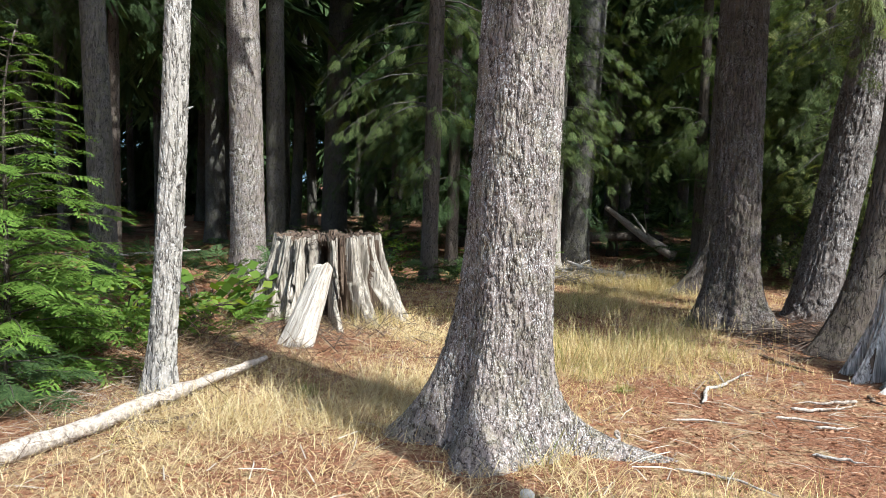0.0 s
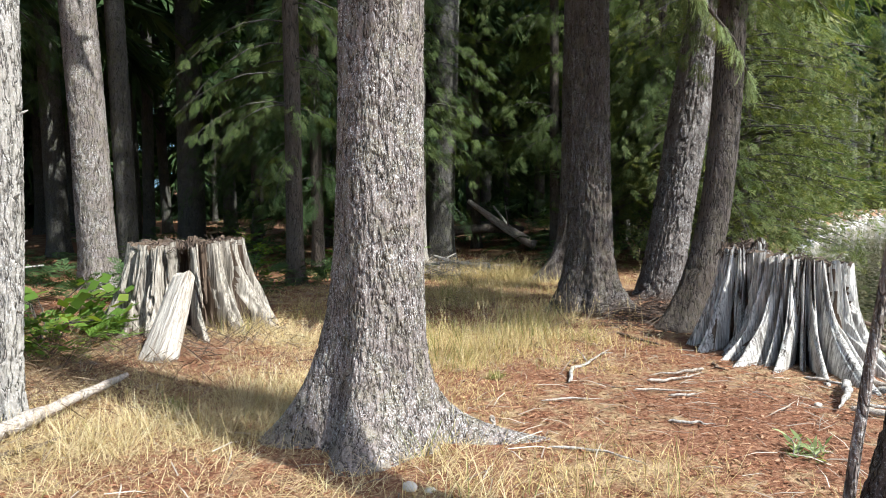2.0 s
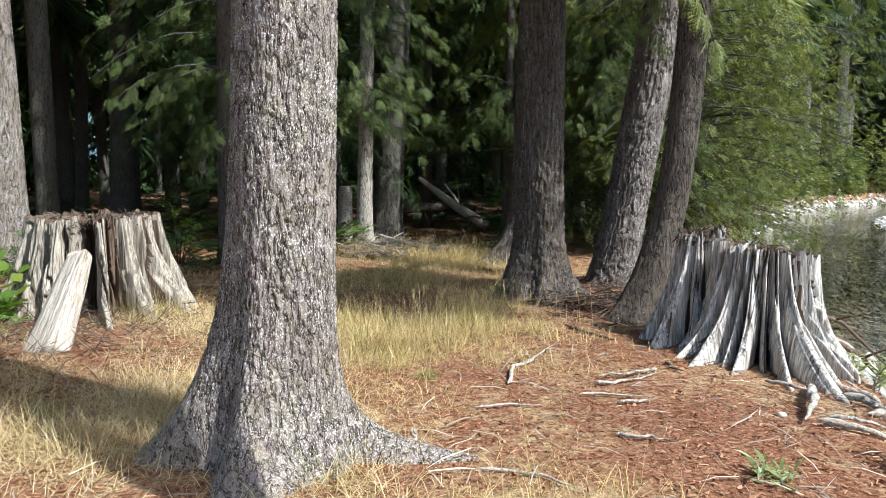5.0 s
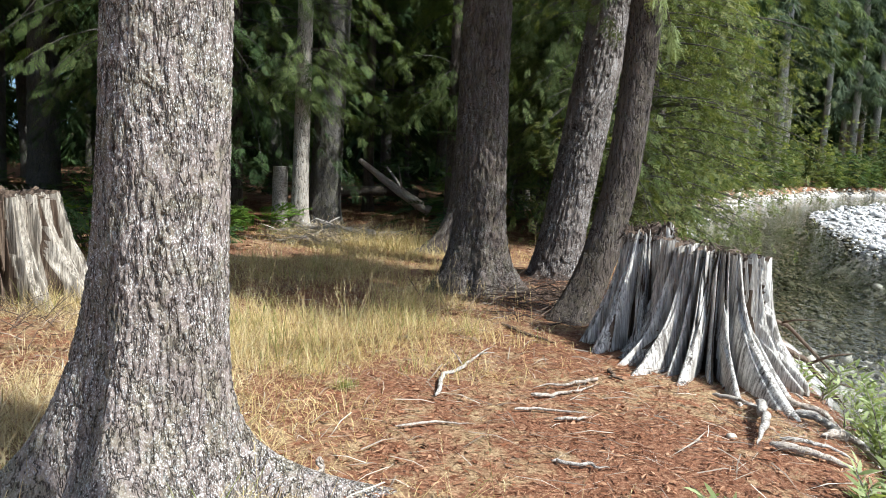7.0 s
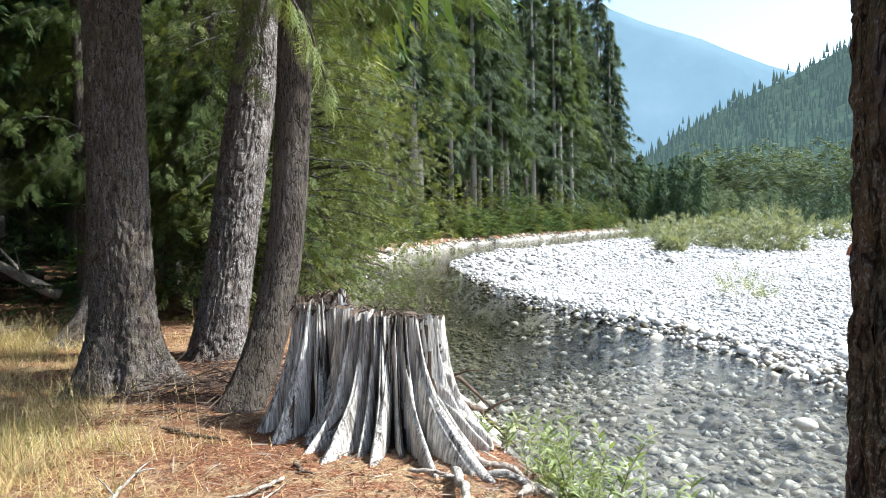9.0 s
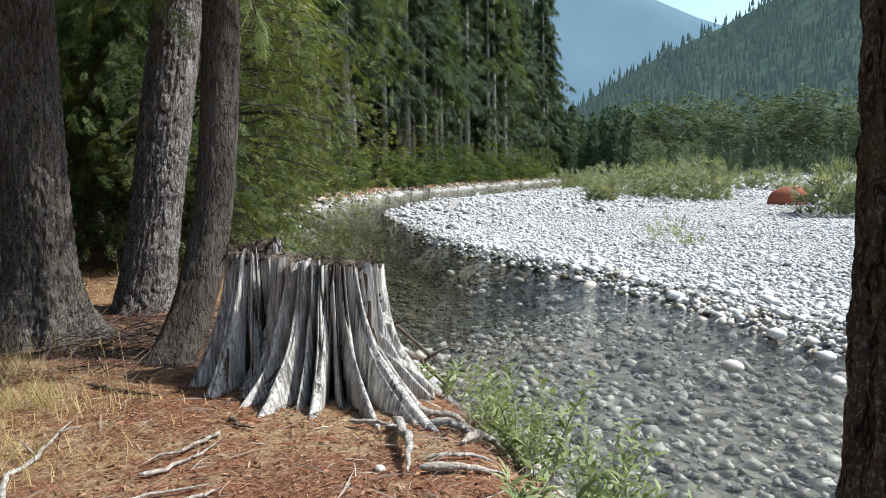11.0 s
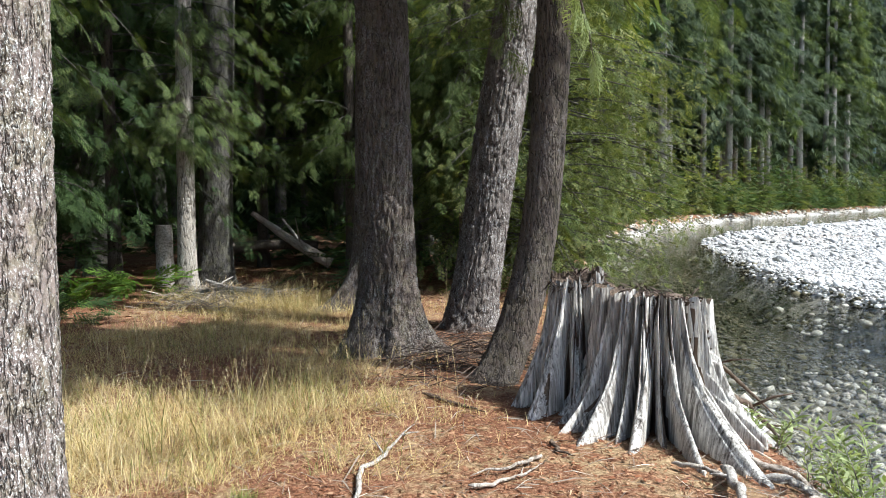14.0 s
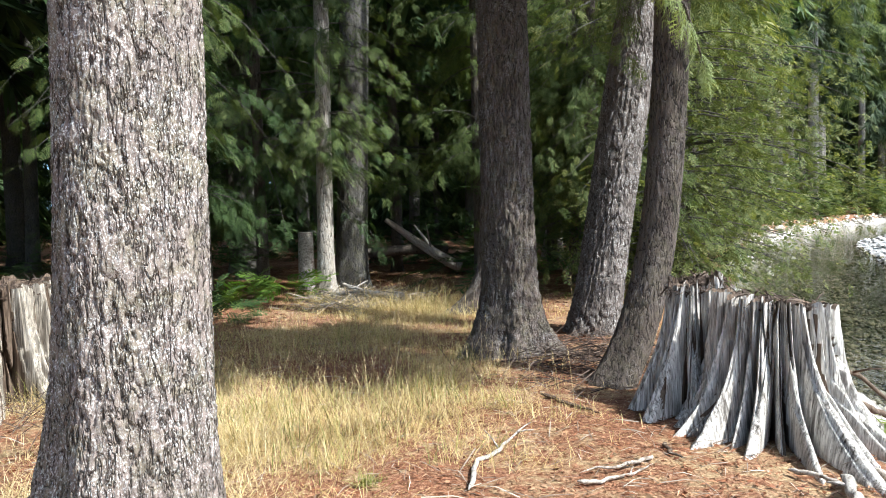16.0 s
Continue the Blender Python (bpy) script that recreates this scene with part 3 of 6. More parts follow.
def tree(name, at, label, r0, tall, bark, lean=(0, 0), flare=0.5, flare_h=0.35, rings=120, sides=72, rough=0.012, cell=0.045, seed=1, roots=5, skew=0.0, bend=0.0, taper=0.6, group="", crowns=(), toes=(), sweep=(0.0, 1.0)):
    """A standing tree: trunk, and crowns of limbs and leaves."""
    z = h1(*at)
    top = thing(name, (at[0], at[1], z), label, "tree", group)
    v, f = trunk_arrays(tall, r0, r0 * taper, flare, flare_h, rings, sides, rough, cell, seed, roots, lean, bend, skew=skew, toes=toes, sweep=sweep)
    part("trunk", mesh_of("trunk", v, f, bark), top)
    r = random.Random(seed * 7 + 1)
    for c in crowns:
        c = dict(c)
        leafmat = c.pop("leaf")
        leaves, limbs = crown_arrays(r, lean=lean, **c)
        crown = part("crown", mesh_of("crown", *leaves, leafmat, False), top)
        if limbs is not None:
            part("branchwood", mesh_of("branchwood", *limbs, BARK_DARK), crown)["kind"] = "stuff"
    return top


HIGH = dict(leaf=LEAF_DARK, z0=8.0, z1=22.0, reach=3.2, count=38, template=TUFT, size=1.35, per=8, wood=False)

big = tree("conifer_tree", (0.385, 4.38), "large conifer with grey furrowed lichen-spotted bark and flared foot", 0.258, 24, BARK_FIR, (0.028, 0.0), 0.6, 0.5, 460, 420, 0.0105, 0.026, 5, 5, 0.0, taper=0.6, toes=((3.05, 0.55, 0.26, 0.33), (-0.3, 0.16, 0.62, 0.12), (-1.75, 0.5, 0.28, 0.22), (1.4, 0.4, 0.25, 0.25)),
           crowns=[dict(HIGH, z0=9, reach=2.6)])
tree2 = tree("conifer_tree", (3.52, 8.75), "tall conifer with dark red-brown scaly bark", 0.27, 24, BARK_BROWN, (-0.008, 0.004), 0.85, 0.36, 210, 170, 0.024, 0.05, 12, 5, toes=((3.6, 0.35, 0.24, 0.2), (-0.4, 0.3, 0.15, 0.2)), crowns=[dict(HIGH, z0=16, count=26)])
tree2b = tree("conifer_tree", (4.4, 11.75), "dark trunk flared at its foot behind a larger conifer", 0.21, 22, BARK_BROWN, (0.02, 0.0), 0.5, 0.4, 90, 60, 0.014, 0.05, 13, 4, toes=((3.14, 0.5, 0.52, 0.3),), crowns=[dict(HIGH, z0=15, count=16)])
tree3 = tree("conifer_tree", (4.82, 9.42), "leaning conifer with pale flaky bark by the river", 0.275, 24, BARK_PALE, (0.152, -0.04), 0.28, 0.35, 210, 160, 0.024, 0.042, 14, 5, crowns=[dict(HIGH, z0=13, count=22)])
tree4 = tree("cedar_tree", (3.83, 7.12), "cedar trunk curving up against a weathered stump", 0.158, 20, BARK_CEDAR, (0.012, -0.03), 0.5, 0.5, 170, 90, 0.009, 0.03, 15, 4, sweep=(0.53, 0.85), crowns=[dict(leaf=LEAF_CEDAR, z0=3.5, z1=6.5, reach=1.6, count=56, template=SPRAY_FINE, size=0.24, per=22, shape="round", droop=0.8, side=(-0.2, 1.1), loose=0.5), dict(HIGH, z0=5.2, z1=9.6, reach=2.1, count=46)])
tree_a = tree("conifer_tree", (-3.38, 12.8), "tall conifer with mottled grey bark behind the stump", 0.29, 26, BARK_FIR, (-0.027, -0.007), 0.35, 0.35, 120, 90, 0.016, 0.05, 16, 5, crowns=[HIGH])
tree_b = tree("conifer_tree", (-3.5, 15.4), "slim straight conifer trunk in forest shade", 0.2, 24, BARK_DARK, (-0.011, 0), 0.3, 0.3, 60, 40, 0.008, 0.05, 17, crowns=[HIGH])
tree_c = tree("conifer_tree", (-4.75, 10.3), "slim grey conifer trunk at the edge of the wood", 0.18, 24, BARK_DARK, (-0.031, -0.014), 0.3, 0.3, 70, 50, 0.008, 0.05, 18, crowns=[HIGH])
tree_d = tree("conifer_tree", (-3.05, 20.5), "dark conifer trunk deep in the wood", 0.36, 26, BARK_DARK, (0.021, 0.003), 0.3, 0.3, 60, 40, 0.008, 0.06, 19, crowns=[HIGH])
tree_f = tree("conifer_tree", (2.85, 15.8), "dark conifer with ribbed bark beside the path", 0.3, 26, BARK_DARK, (0.044, -0.007), 0.4, 0.35, 90, 64, 0.014, 0.05, 20, crowns=[HIGH])
white = tree("alder_tree", (2.27, 15.0), "slender tree with pale bark at its sunlit foot", 0.155, 14, BARK_ALDER, (0.018, 0), 0.45, 0.3, 70, 40, 0.004, 0.05, 21,
             crowns=[dict(leaf=LEAF_CEDAR, z0=2.2, z1=6, reach=1.3, count=54, template=SPRAY_FINE, size=0.26, per=16, shape="round", droop=0.6, side=(-1.6, 1.3))])
cedar_e = tree("cedar_tree", (-0.22, 12.5), "thin cedar with drooping sunlit lower branches", 0.145, 15, BARK_CEDAR, (0.011, 0), 0.4, 0.3, 80, 48, 0.006, 0.035, 22,
               crowns=[dict(leaf=LEAF_CEDAR, z0=2.0, z1=6, reach=1.45, count=46, template=SPRAY_FINE, size=0.26, per=15, shape="round", droop=0.75)])
near_trunk = tree("conifer_tree", (1.745, 1.725), "dark reddish trunk at the river bank", 0.155, 16, BARK_BROWN, (0.12, 0.035), 1.3, 0.4, 210, 150, 0.013, 0.028, 23, 5, toes=((2.9, 0.5, 0.13, 0.25),), crowns=[dict(HIGH, z0=14, z1=16, count=8, reach=0.9)])


def snag():
    top = thing("dead_tree", (-2.02, 5.2, h1(-2.02, 5.2)), "thin dead barkless grey tree trunk, standing", "dead tree")
    v, f = trunk_arrays(5.2, 0.092, 0.08, 0.55, 0.22, 220, 110, 0.009, 0.024, 31, 5, (0.043, 0.017), 0.04)
    part("trunk", mesh_of("trunk", v, f, BARK_SNAG), top)
    for k, (z, a, ln) in enumerate(((1.45, -0.6, 0.08), (1.15, 0.2, 0.05), (2.0, 0.1, 0.06))):
        c = np.array([0.043 * z, 0.017 * z, z])
        d = np.array([math.cos(a), math.sin(a), 0.5])
        part("branch_stub", tube_mesh("branch_stub", [c + d * 0.085, c + d * (0.085 + ln * 0.6), c + d * (0.085 + ln)], [0.012, 0.008, 0.003], WOOD_SNAG, 6), top)


snag()


# ---- stumps ----
def stump_arrays(r_top, tall, ribs, seed, sides=760, rings=84, slope=2.6, gap=None, ridge=0.15, tilt=0.0):
    """Weathered stump: upright ribs that run out into root feet, deep grooves between, ragged hollow top."""
    ang = np.arange(sides) * 2 * np.pi / sides
    u = np.linspace(0, 1, rings)
    uu, aa = np.meshgrid(u, ang, indexing="ij")
    ring = lambda k, z: np.stack([np.cos(aa).ravel() * k, np.sin(aa).ravel() * k, z.ravel()], 1)
    rim = fnoise(np.stack([np.cos(ang) * 4, np.sin(ang) * 4, ang * 0], 1), seed + 2, 3)
    rim2 = fnoise(np.stack([np.cos(ang) * 24, np.sin(ang) * 24, ang * 0], 1), seed + 4, 3)
    zt = tall * (0.92 + 0.1 * rim + 0.12 * (rim2 - 0.4)) + tilt * np.cos(ang)
    zz = -0.2 + uu * (zt[None] + 0.2)
    k = 1 - np.clip(zz / zt[None], 0, 1)
    stray = 0.16 * (fnoise(ring(2.2, zz * 2.2), seed + 6, 2).reshape(aa.shape) - 0.5)
    prof, foot = np.zeros_like(aa), np.zeros_like(aa)
    core = r_top * (0.78 + 0.14 * k)
    for a, reach, w in ribs:
        da = (aa + stray * (0.4 + k) - radians(a) + np.pi) % (2 * np.pi) - np.pi
        e = np.exp(-(np.abs(da) / (radians(w) * (0.66 + 0.34 * (1 - k)))) ** 2.8)
        prof = np.maximum(prof, e)
        foot = np.maximum(foot, e * (reach - r_top))
    r = core + r_top * ridge * prof + foot * (0.16 * k + 0.84 * k ** slope)
    grain = fnoise(ring(14, zz * 1.4), seed, 4).reshape(aa.shape) - 0.5
    fine = fnoise(ring(42, zz * 3), seed + 9, 3).reshape(aa.shape) - 0.5
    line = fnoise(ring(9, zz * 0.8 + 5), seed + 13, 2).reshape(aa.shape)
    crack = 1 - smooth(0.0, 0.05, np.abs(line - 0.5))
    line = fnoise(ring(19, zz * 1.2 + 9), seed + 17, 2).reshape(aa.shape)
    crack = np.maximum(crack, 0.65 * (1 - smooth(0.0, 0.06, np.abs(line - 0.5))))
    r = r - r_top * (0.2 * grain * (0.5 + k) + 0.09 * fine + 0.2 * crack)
    # cracks and grooves between ribs: rot, plus shade put into the colour
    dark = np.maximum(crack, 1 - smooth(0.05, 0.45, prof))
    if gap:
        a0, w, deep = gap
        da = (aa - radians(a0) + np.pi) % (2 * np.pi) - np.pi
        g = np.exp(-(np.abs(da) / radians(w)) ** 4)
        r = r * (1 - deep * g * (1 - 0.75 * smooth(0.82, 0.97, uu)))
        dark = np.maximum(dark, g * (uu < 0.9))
    outer = np.stack([np.cos(aa) * r, np.sin(aa) * r, zz], -1)
    # rim thickness and the rotten hollow inside
    inner = []
    for q, dz in ((0.94, 0.0), (0.85, -0.04), (0.7, -0.1), (0.45, -0.12), (0.2, -0.14), (0.02, -0.14)):
        jag = 0.1 * (fnoise(np.stack([np.cos(ang) * 9 * q, np.sin(ang) * 9 * q, ang * 0 + q * 4], 1), seed + 7, 3) - 0.5)
        inner.append(np.stack([np.cos(ang) * r[-1] * q, np.sin(ang) * r[-1] * q, zt * q + tall * 0.95 * (1 - q) + dz + jag], -1))
    p = np.concatenate([outer, np.array(inner)])
    n, m = p.shape[0], sides
    i, j = np.meshgrid(np.arange(n - 1), np.arange(m), indexing="ij")
    j2 = (j + 1) % m
    f = np.stack([i * m + j, i * m + j2, (i + 1) * m + j2, (i + 1) * m + j], -1).reshape(-1, 4)
    split = (rings - 1) * m
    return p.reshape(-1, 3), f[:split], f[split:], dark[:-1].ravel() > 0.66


def stump_shell(top, wood, at=(0, 0), label="", **kw):
    v, f, ft, rot_shade = stump_arrays(**kw)
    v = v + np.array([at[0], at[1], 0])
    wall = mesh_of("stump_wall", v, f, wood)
    # WOOD_ROT on these faces paints groove shade as well as rot
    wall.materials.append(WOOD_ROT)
    wall.polygons.foreach_set("material_index", rot_shade.astype(np.int32))
    part("stump_wall", wall, top, label)
    used = np.unique(ft)
    remap = np.zeros(len(v), int)
    remap[used] = np.arange(len(used))
    part("rotten_top", mesh_of("rotten_top", v[used], remap[ft], WOOD_ROT), top, "dark rotten hollow top")
    crumbs = np.random.default_rng(kw["seed"])
    n = 520
    a, q = crumbs.uniform(0, 6.283, n), kw["r_top"] * np.sqrt(crumbs.random(n)) * 0.95
    fwd = np.stack([np.cos(a * 7), np.sin(a * 7), crumbs.normal(0.2, 0.5, n)], 1)
    m = frames(np.stack([np.cos(a) * q + at[0], np.sin(a) * q + at[1], np.full(n, kw["tall"] * 0.93) + crumbs.normal(0.01, 0.028, n) + kw.get("tilt", 0) * np.cos(a)], 1), fwd, np.tile((0.1, 0, 1.0), (n, 1)), crumbs.uniform(0.04, 0.13, n))
    tv = np.array([(-0.5, -0.08, 0), (-0.5, 0.08, 0), (0, 0, 0.1), (0.5, 0, 0)])
    part("crumbled_wood", mesh_of("crumbled_wood", *scatter(tv, np.array([(0, 2, 1), (0, 3, 2), (1, 2, 3)]), m), DEAD_TWIG, False), top, "dark crumbling wood splinters")["kind"] = "stuff"


BACK_RIBS = [(a, 0.6, 8) for a in range(-50, 150, 19)]
stump_r = thing("tree_stump", (4.3, 5.72, h1(4.3, 5.72)), "wide weathered grey stump with ribbed sides and spreading roots", "tree stump")
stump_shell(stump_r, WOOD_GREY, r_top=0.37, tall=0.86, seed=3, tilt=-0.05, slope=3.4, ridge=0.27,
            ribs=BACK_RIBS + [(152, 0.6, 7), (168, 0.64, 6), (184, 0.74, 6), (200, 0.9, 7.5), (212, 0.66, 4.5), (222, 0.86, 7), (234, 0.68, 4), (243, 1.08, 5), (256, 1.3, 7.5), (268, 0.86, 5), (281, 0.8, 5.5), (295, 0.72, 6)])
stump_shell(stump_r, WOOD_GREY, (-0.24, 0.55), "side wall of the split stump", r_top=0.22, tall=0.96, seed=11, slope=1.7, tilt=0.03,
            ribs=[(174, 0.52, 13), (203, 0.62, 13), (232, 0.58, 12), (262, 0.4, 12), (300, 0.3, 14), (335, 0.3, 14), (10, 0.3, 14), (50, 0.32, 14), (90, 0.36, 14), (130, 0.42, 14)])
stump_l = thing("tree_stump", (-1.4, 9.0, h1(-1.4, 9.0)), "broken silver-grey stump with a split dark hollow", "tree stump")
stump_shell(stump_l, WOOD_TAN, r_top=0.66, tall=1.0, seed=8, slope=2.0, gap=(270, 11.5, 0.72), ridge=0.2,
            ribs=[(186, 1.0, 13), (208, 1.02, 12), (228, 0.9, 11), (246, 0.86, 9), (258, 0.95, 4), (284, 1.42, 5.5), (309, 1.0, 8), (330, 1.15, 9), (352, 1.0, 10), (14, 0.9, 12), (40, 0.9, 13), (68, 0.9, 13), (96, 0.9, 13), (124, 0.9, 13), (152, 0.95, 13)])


def plank_of_wood(name, a, b, w, t, label, category, material, seed):
    """A split slab of wood from a to b with a ragged end."""
    a, b = Vector(a), Vector(b)
    top = thing(name, a, label, category)
    n, m = 24, 28
    d = (b - a)
    q = d.to_track_quat("Z", "Y")
    us = np.linspace(-0.1, 1, n)
    ang = np.arange(m) * 2 * np.pi / m
    uu, aa = np.meshgrid(us, ang, indexing="ij")
    taper = 1.25 - 0.55 * uu
    x = np.sign(np.cos(aa)) * np.abs(np.cos(aa)) ** 0.6 * w * taper
    y = np.sign(np.sin(aa)) * np.abs(np.sin(aa)) ** 0.6 * t * taper
    k = 1 + 0.25 * (fnoise(np.stack([np.cos(aa).ravel() * 6, np.sin(aa).ravel() * 6, uu.ravel() * 1.5], 1), seed, 3).reshape(aa.shape) - 0.5)
    z = uu * d.length * (1 + 0.05 * np.cos(aa * 2 + 1))
    v = np.stack([x * k, y * k, z], -1).reshape(-1, 3)
    i, j = np.meshgrid(np.arange(n - 1), np.arange(m), indexing="ij")
    j2 = (j + 1) % m
    f = np.stack([i * m + j, i * m + j2, (i + 1) * m + j2, (i + 1) * m + j], -1).reshape(-1, 4)
    tip = (n - 1) * m
    v = np.concatenate([v, [[0, 0, d.length * 1.0]]])
    js = np.arange(m)
    faces = [tuple(x) for x in f] + [(tip + j, tip + (j + 1) % m, len(v) - 1) for j in range(m)]
    me = bpy.data.meshes.new("slab")
    me.from_pydata([tuple(x) for x in v], [], faces)
    me.materials.append(material)
    ob = part("slab", me, top)
    ob.rotation_mode = "QUATERNION"
    ob.rotation_quaternion = q
    return top


plank_of_wood("wood_slab", (-1.4, 7.05, 0.0), (-1.18, 7.3, 0.74), 0.15, 0.1, "pale split slab of wood leaning before the stump", "wood slab", WOOD_PALE, 4)


def log(name, points, radii, label, material, category="fallen log", sides=14, wobble=0.15, seed=0, stubs=()):
    material = {WOOD_PALE: STICK_PALE, WOOD_GREY: STICK_GREY}.get(material, material)
    base = Vector(points[0])
    top = thing(name, base, label, category)
    pts = np.array(points, float) - np.array(base)
    t = np.linspace(0, 1, len(pts))
    tt = np.linspace(0, 1, 40)
    line = np.stack([np.interp(tt, t, pts[:, c]) for c in range(3)], 1)
    k = np.ones(7) / 7
    pad = np.pad(line, ((3, 3), (0, 0)), "edge")
    line = np.stack([np.convolve(pad[:, c], k, "valid") for c in range(3)], 1)
    rad = np.interp(tt, t, radii)
    if category in ("stick",):
        rad = rad * (0.25 + 0.75 * np.minimum(1, np.minimum(tt / 0.12, (1 - tt) / 0.3)))
        off = np.stack([fnoise(np.stack([tt * 5, tt * 0 + seed, tt * 0 + c], 1), 70 + c, 3) - 0.5 for c in range(3)], 1)
        line = line + off * np.array([2.6, 2.6, 0.6]) * min(max(radii) * 2, 0.03)
    part("stem", tube_mesh("stem", line, rad, material, sides, wobble, seed), top)
    for u, d, ln, rr in stubs:
        c = np.array([np.interp(u, tt, line[:, q]) for q in range(3)])
        d = np.array(d, float)
        part("branch", tube_mesh("branch", [c, c + d * ln * 0.5 + (0, 0, ln * 0.05), c + d * ln], [rr, rr * 0.7, rr * 0.3], material, 6), top)
    return top


log("fallen_log", [(-2.75, 2.9, 0.06), (-2.1, 4.15, 0.07), (-1.8, 5.0, 0.09), (-1.4, 6.0, 0.12)], [0.058, 0.055, 0.048, 0.02], "thin pale peeled log lying on dry grass", WOOD_PALE, wobble=0.35, seed=2,
    stubs=[(0.55, (0.8, 0.2, 0.1), 0.2, 0.012), (0.3, (-0.7, 0.4, 0.3), 0.12, 0.01)])

# ---- sticks, roots and logs on the ground ----
def on(x, y, dz=0.02):
    return (x, y, h1(x, y) + dz)


def stick(points, r, label, material=WOOD_PALE, dz=0.02, lift=0.0, name="stick", seed=0, stubs=()):
    pts = [on(x, y, dz + lift * math.sin(math.pi * k / (len(points) - 1))) for k, (x, y) in enumerate(points)]
    return log(name, pts, np.linspace(r, r * 0.5, len(pts)), label, material, "stick", 8, 0.1, seed, stubs)


stick([(2.5, 5.11), (2.7, 5.06), (3.04, 5.17)], 0.014, "bleached stick on red needle litter", seed=1, stubs=[(0.7, (0.5, 0.6, 0.1), 0.12, 0.006)])
stick([(2.47, 4.69), (2.7, 4.66)], 0.012, "short bleached stick on red needle litter", seed=2)
stick([(1.94, 5.2), (2.1, 5.55), (2.31, 5.79), (2.74, 6.28)], 0.018, "grey crooked branch lying in dry grass", WOOD_GREY, seed=3, stubs=[(0.85, (0.7, -0.2, 0.1), 0.16, 0.008), (0.6, (-0.3, 0.6, 0.5), 0.2, 0.006)])
stick([(3.05, 6.85), (3.16, 6.6), (3.3, 6.24)], 0.018, "dark twig near the stump roots", WOOD_ROT, seed=4)
stick([(2.31, 4.9), (2.5, 4.85), (2.72, 4.71)], 0.01, "thin pale twig on needle litter", seed=5)
stick([(1.3, 3.9), (1.6, 3.75), (1.75, 3.5)], 0.01, "thin grey twig on needle litter", WOOD_GREY, seed=6)
stick([(2.2, 4.2), (2.45, 4.0)], 0.012, "short weathered stick on needle litter", WOOD_GREY, seed=7)
stick([(1.55, 4.75), (1.8, 4.8), (2.0, 4.7)], 0.009, "thin pale twig on needle litter", seed=8)
stick([(-1.9, 4.4), (-1.7, 4.5), (-1.45, 4.9)], 0.02, "bark scrap beside the peeled log", WOOD_ROT, seed=9)
stick([(1.05, 4.22), (1.08, 4.26), (1.1, 4.2)], 0.012, "curled pale root end sticking out of litter", dz=0.03, lift=0.09, seed=10)
# root feet before the wide stump
stick([(3.86, 4.66), (3.76, 4.5), (3.63, 4.33), (3.5, 4.2), (3.3, 4.03)], 0.034, "bleached twisted root reaching from the stump", WOOD_GREY, 0.035, 0.05, "root", 11, [(0.3, (-0.6, 0.5, 0.1), 0.14, 0.014)])
stick([(3.66, 4.86), (3.7, 4.74), (3.76, 4.62), (3.8, 4.5)], 0.016, "pale root curving over the litter", WOOD_PALE, 0.03, 0.03, "root", 12)
stick([(3.42, 4.06), (3.55, 3.93), (3.75, 3.75)], 0.026, "bleached driftwood piece at the bank edge", WOOD_PALE, 0.03, 0, "driftwood", 13)
stick([(3.55, 4.16), (3.75, 4.0), (3.9, 3.92)], 0.014, "thin grey driftwood piece at the bank edge", WOOD_GREY, 0.03, 0, "driftwood", 14)
stick([(3.95, 4.5), (4.08, 4.36), (4.25, 4.22), (4.4, 4.2)], 0.03, "grey root running out over the bank", WOOD_GREY, 0.02, 0.02, "root", 18)
stick([(3.1, 5.3), (2.85, 5.2), (2.57, 5.22)], 0.013, "pale curved stick on red needle litter", WOOD_PALE, 0.02, 0.02, seed=19)
stick([(3.33, 5.55), (3.27, 5.38), (3.24, 5.2)], 0.014, "short brown twig on needle litter", WOOD_ROT, 0.02, 0.0, seed=20)
stick([(4.2, 4.27), (4.02, 4.2), (3.84, 4.14)], 0.04, "white broken wedge of driftwood on the bank", WOOD_PALE, 0.03, 0.0, "driftwood", 9)
stick([(4.1, 4.75), (4.2, 4.45), (4.15, 4.2)], 0.026, "pale root end hanging over the bank", WOOD_PALE, 0.04, 0.02, "root", 15)
stick([(5.2, 5.9), (5.6, 6.0), (5.95, 5.85)], 0.03, "dark wet branch caught behind the stump", WOOD_ROT, 0.12, 0.1, "driftwood", 16, [(0.5, (0.4, -0.5, 0.3), 0.5, 0.015), (0.7, (0.6, -0.3, -0.1), 0.4, 0.012)])
stick([(5.3, 6.4), (5.8, 6.5), (6.2, 6.2)], 0.025, "dark wet branch over the water's edge", WOOD_ROT, 0.2, 0.1, "driftwood", 17, [(0.4, (0.3, -0.7, 0.2), 0.4, 0.012)])
# fallen wood at the end of the path
log("fallen_log", [(5.6, 17.4, 0.12), (4.75, 17.5, 0.66), (3.88, 17.6, 1.32)], [0.13, 0.1, 0.05], "leaning broken grey log in the dark wood", WOOD_PALE, seed=21, stubs=[(0.4, (-0.3, -0.6, 0.9), 0.7, 0.025)])
log("fallen_log", [(3.3, 18.2, 0.5), (4.5, 18.3, 0.56), (5.6, 18.4, 0.5)], [0.13, 0.12, 0.1], "dark fallen log lying across the wood", BARK_CEDAR, seed=22)
log("fallen_log", [(5.4, 17.8, 0.15), (5.0, 18.0, 0.7), (4.7, 18.2, 1.15)], [0.05, 0.04, 0.02], "thin broken branch leaning on a log", WOOD_GREY, seed=23)
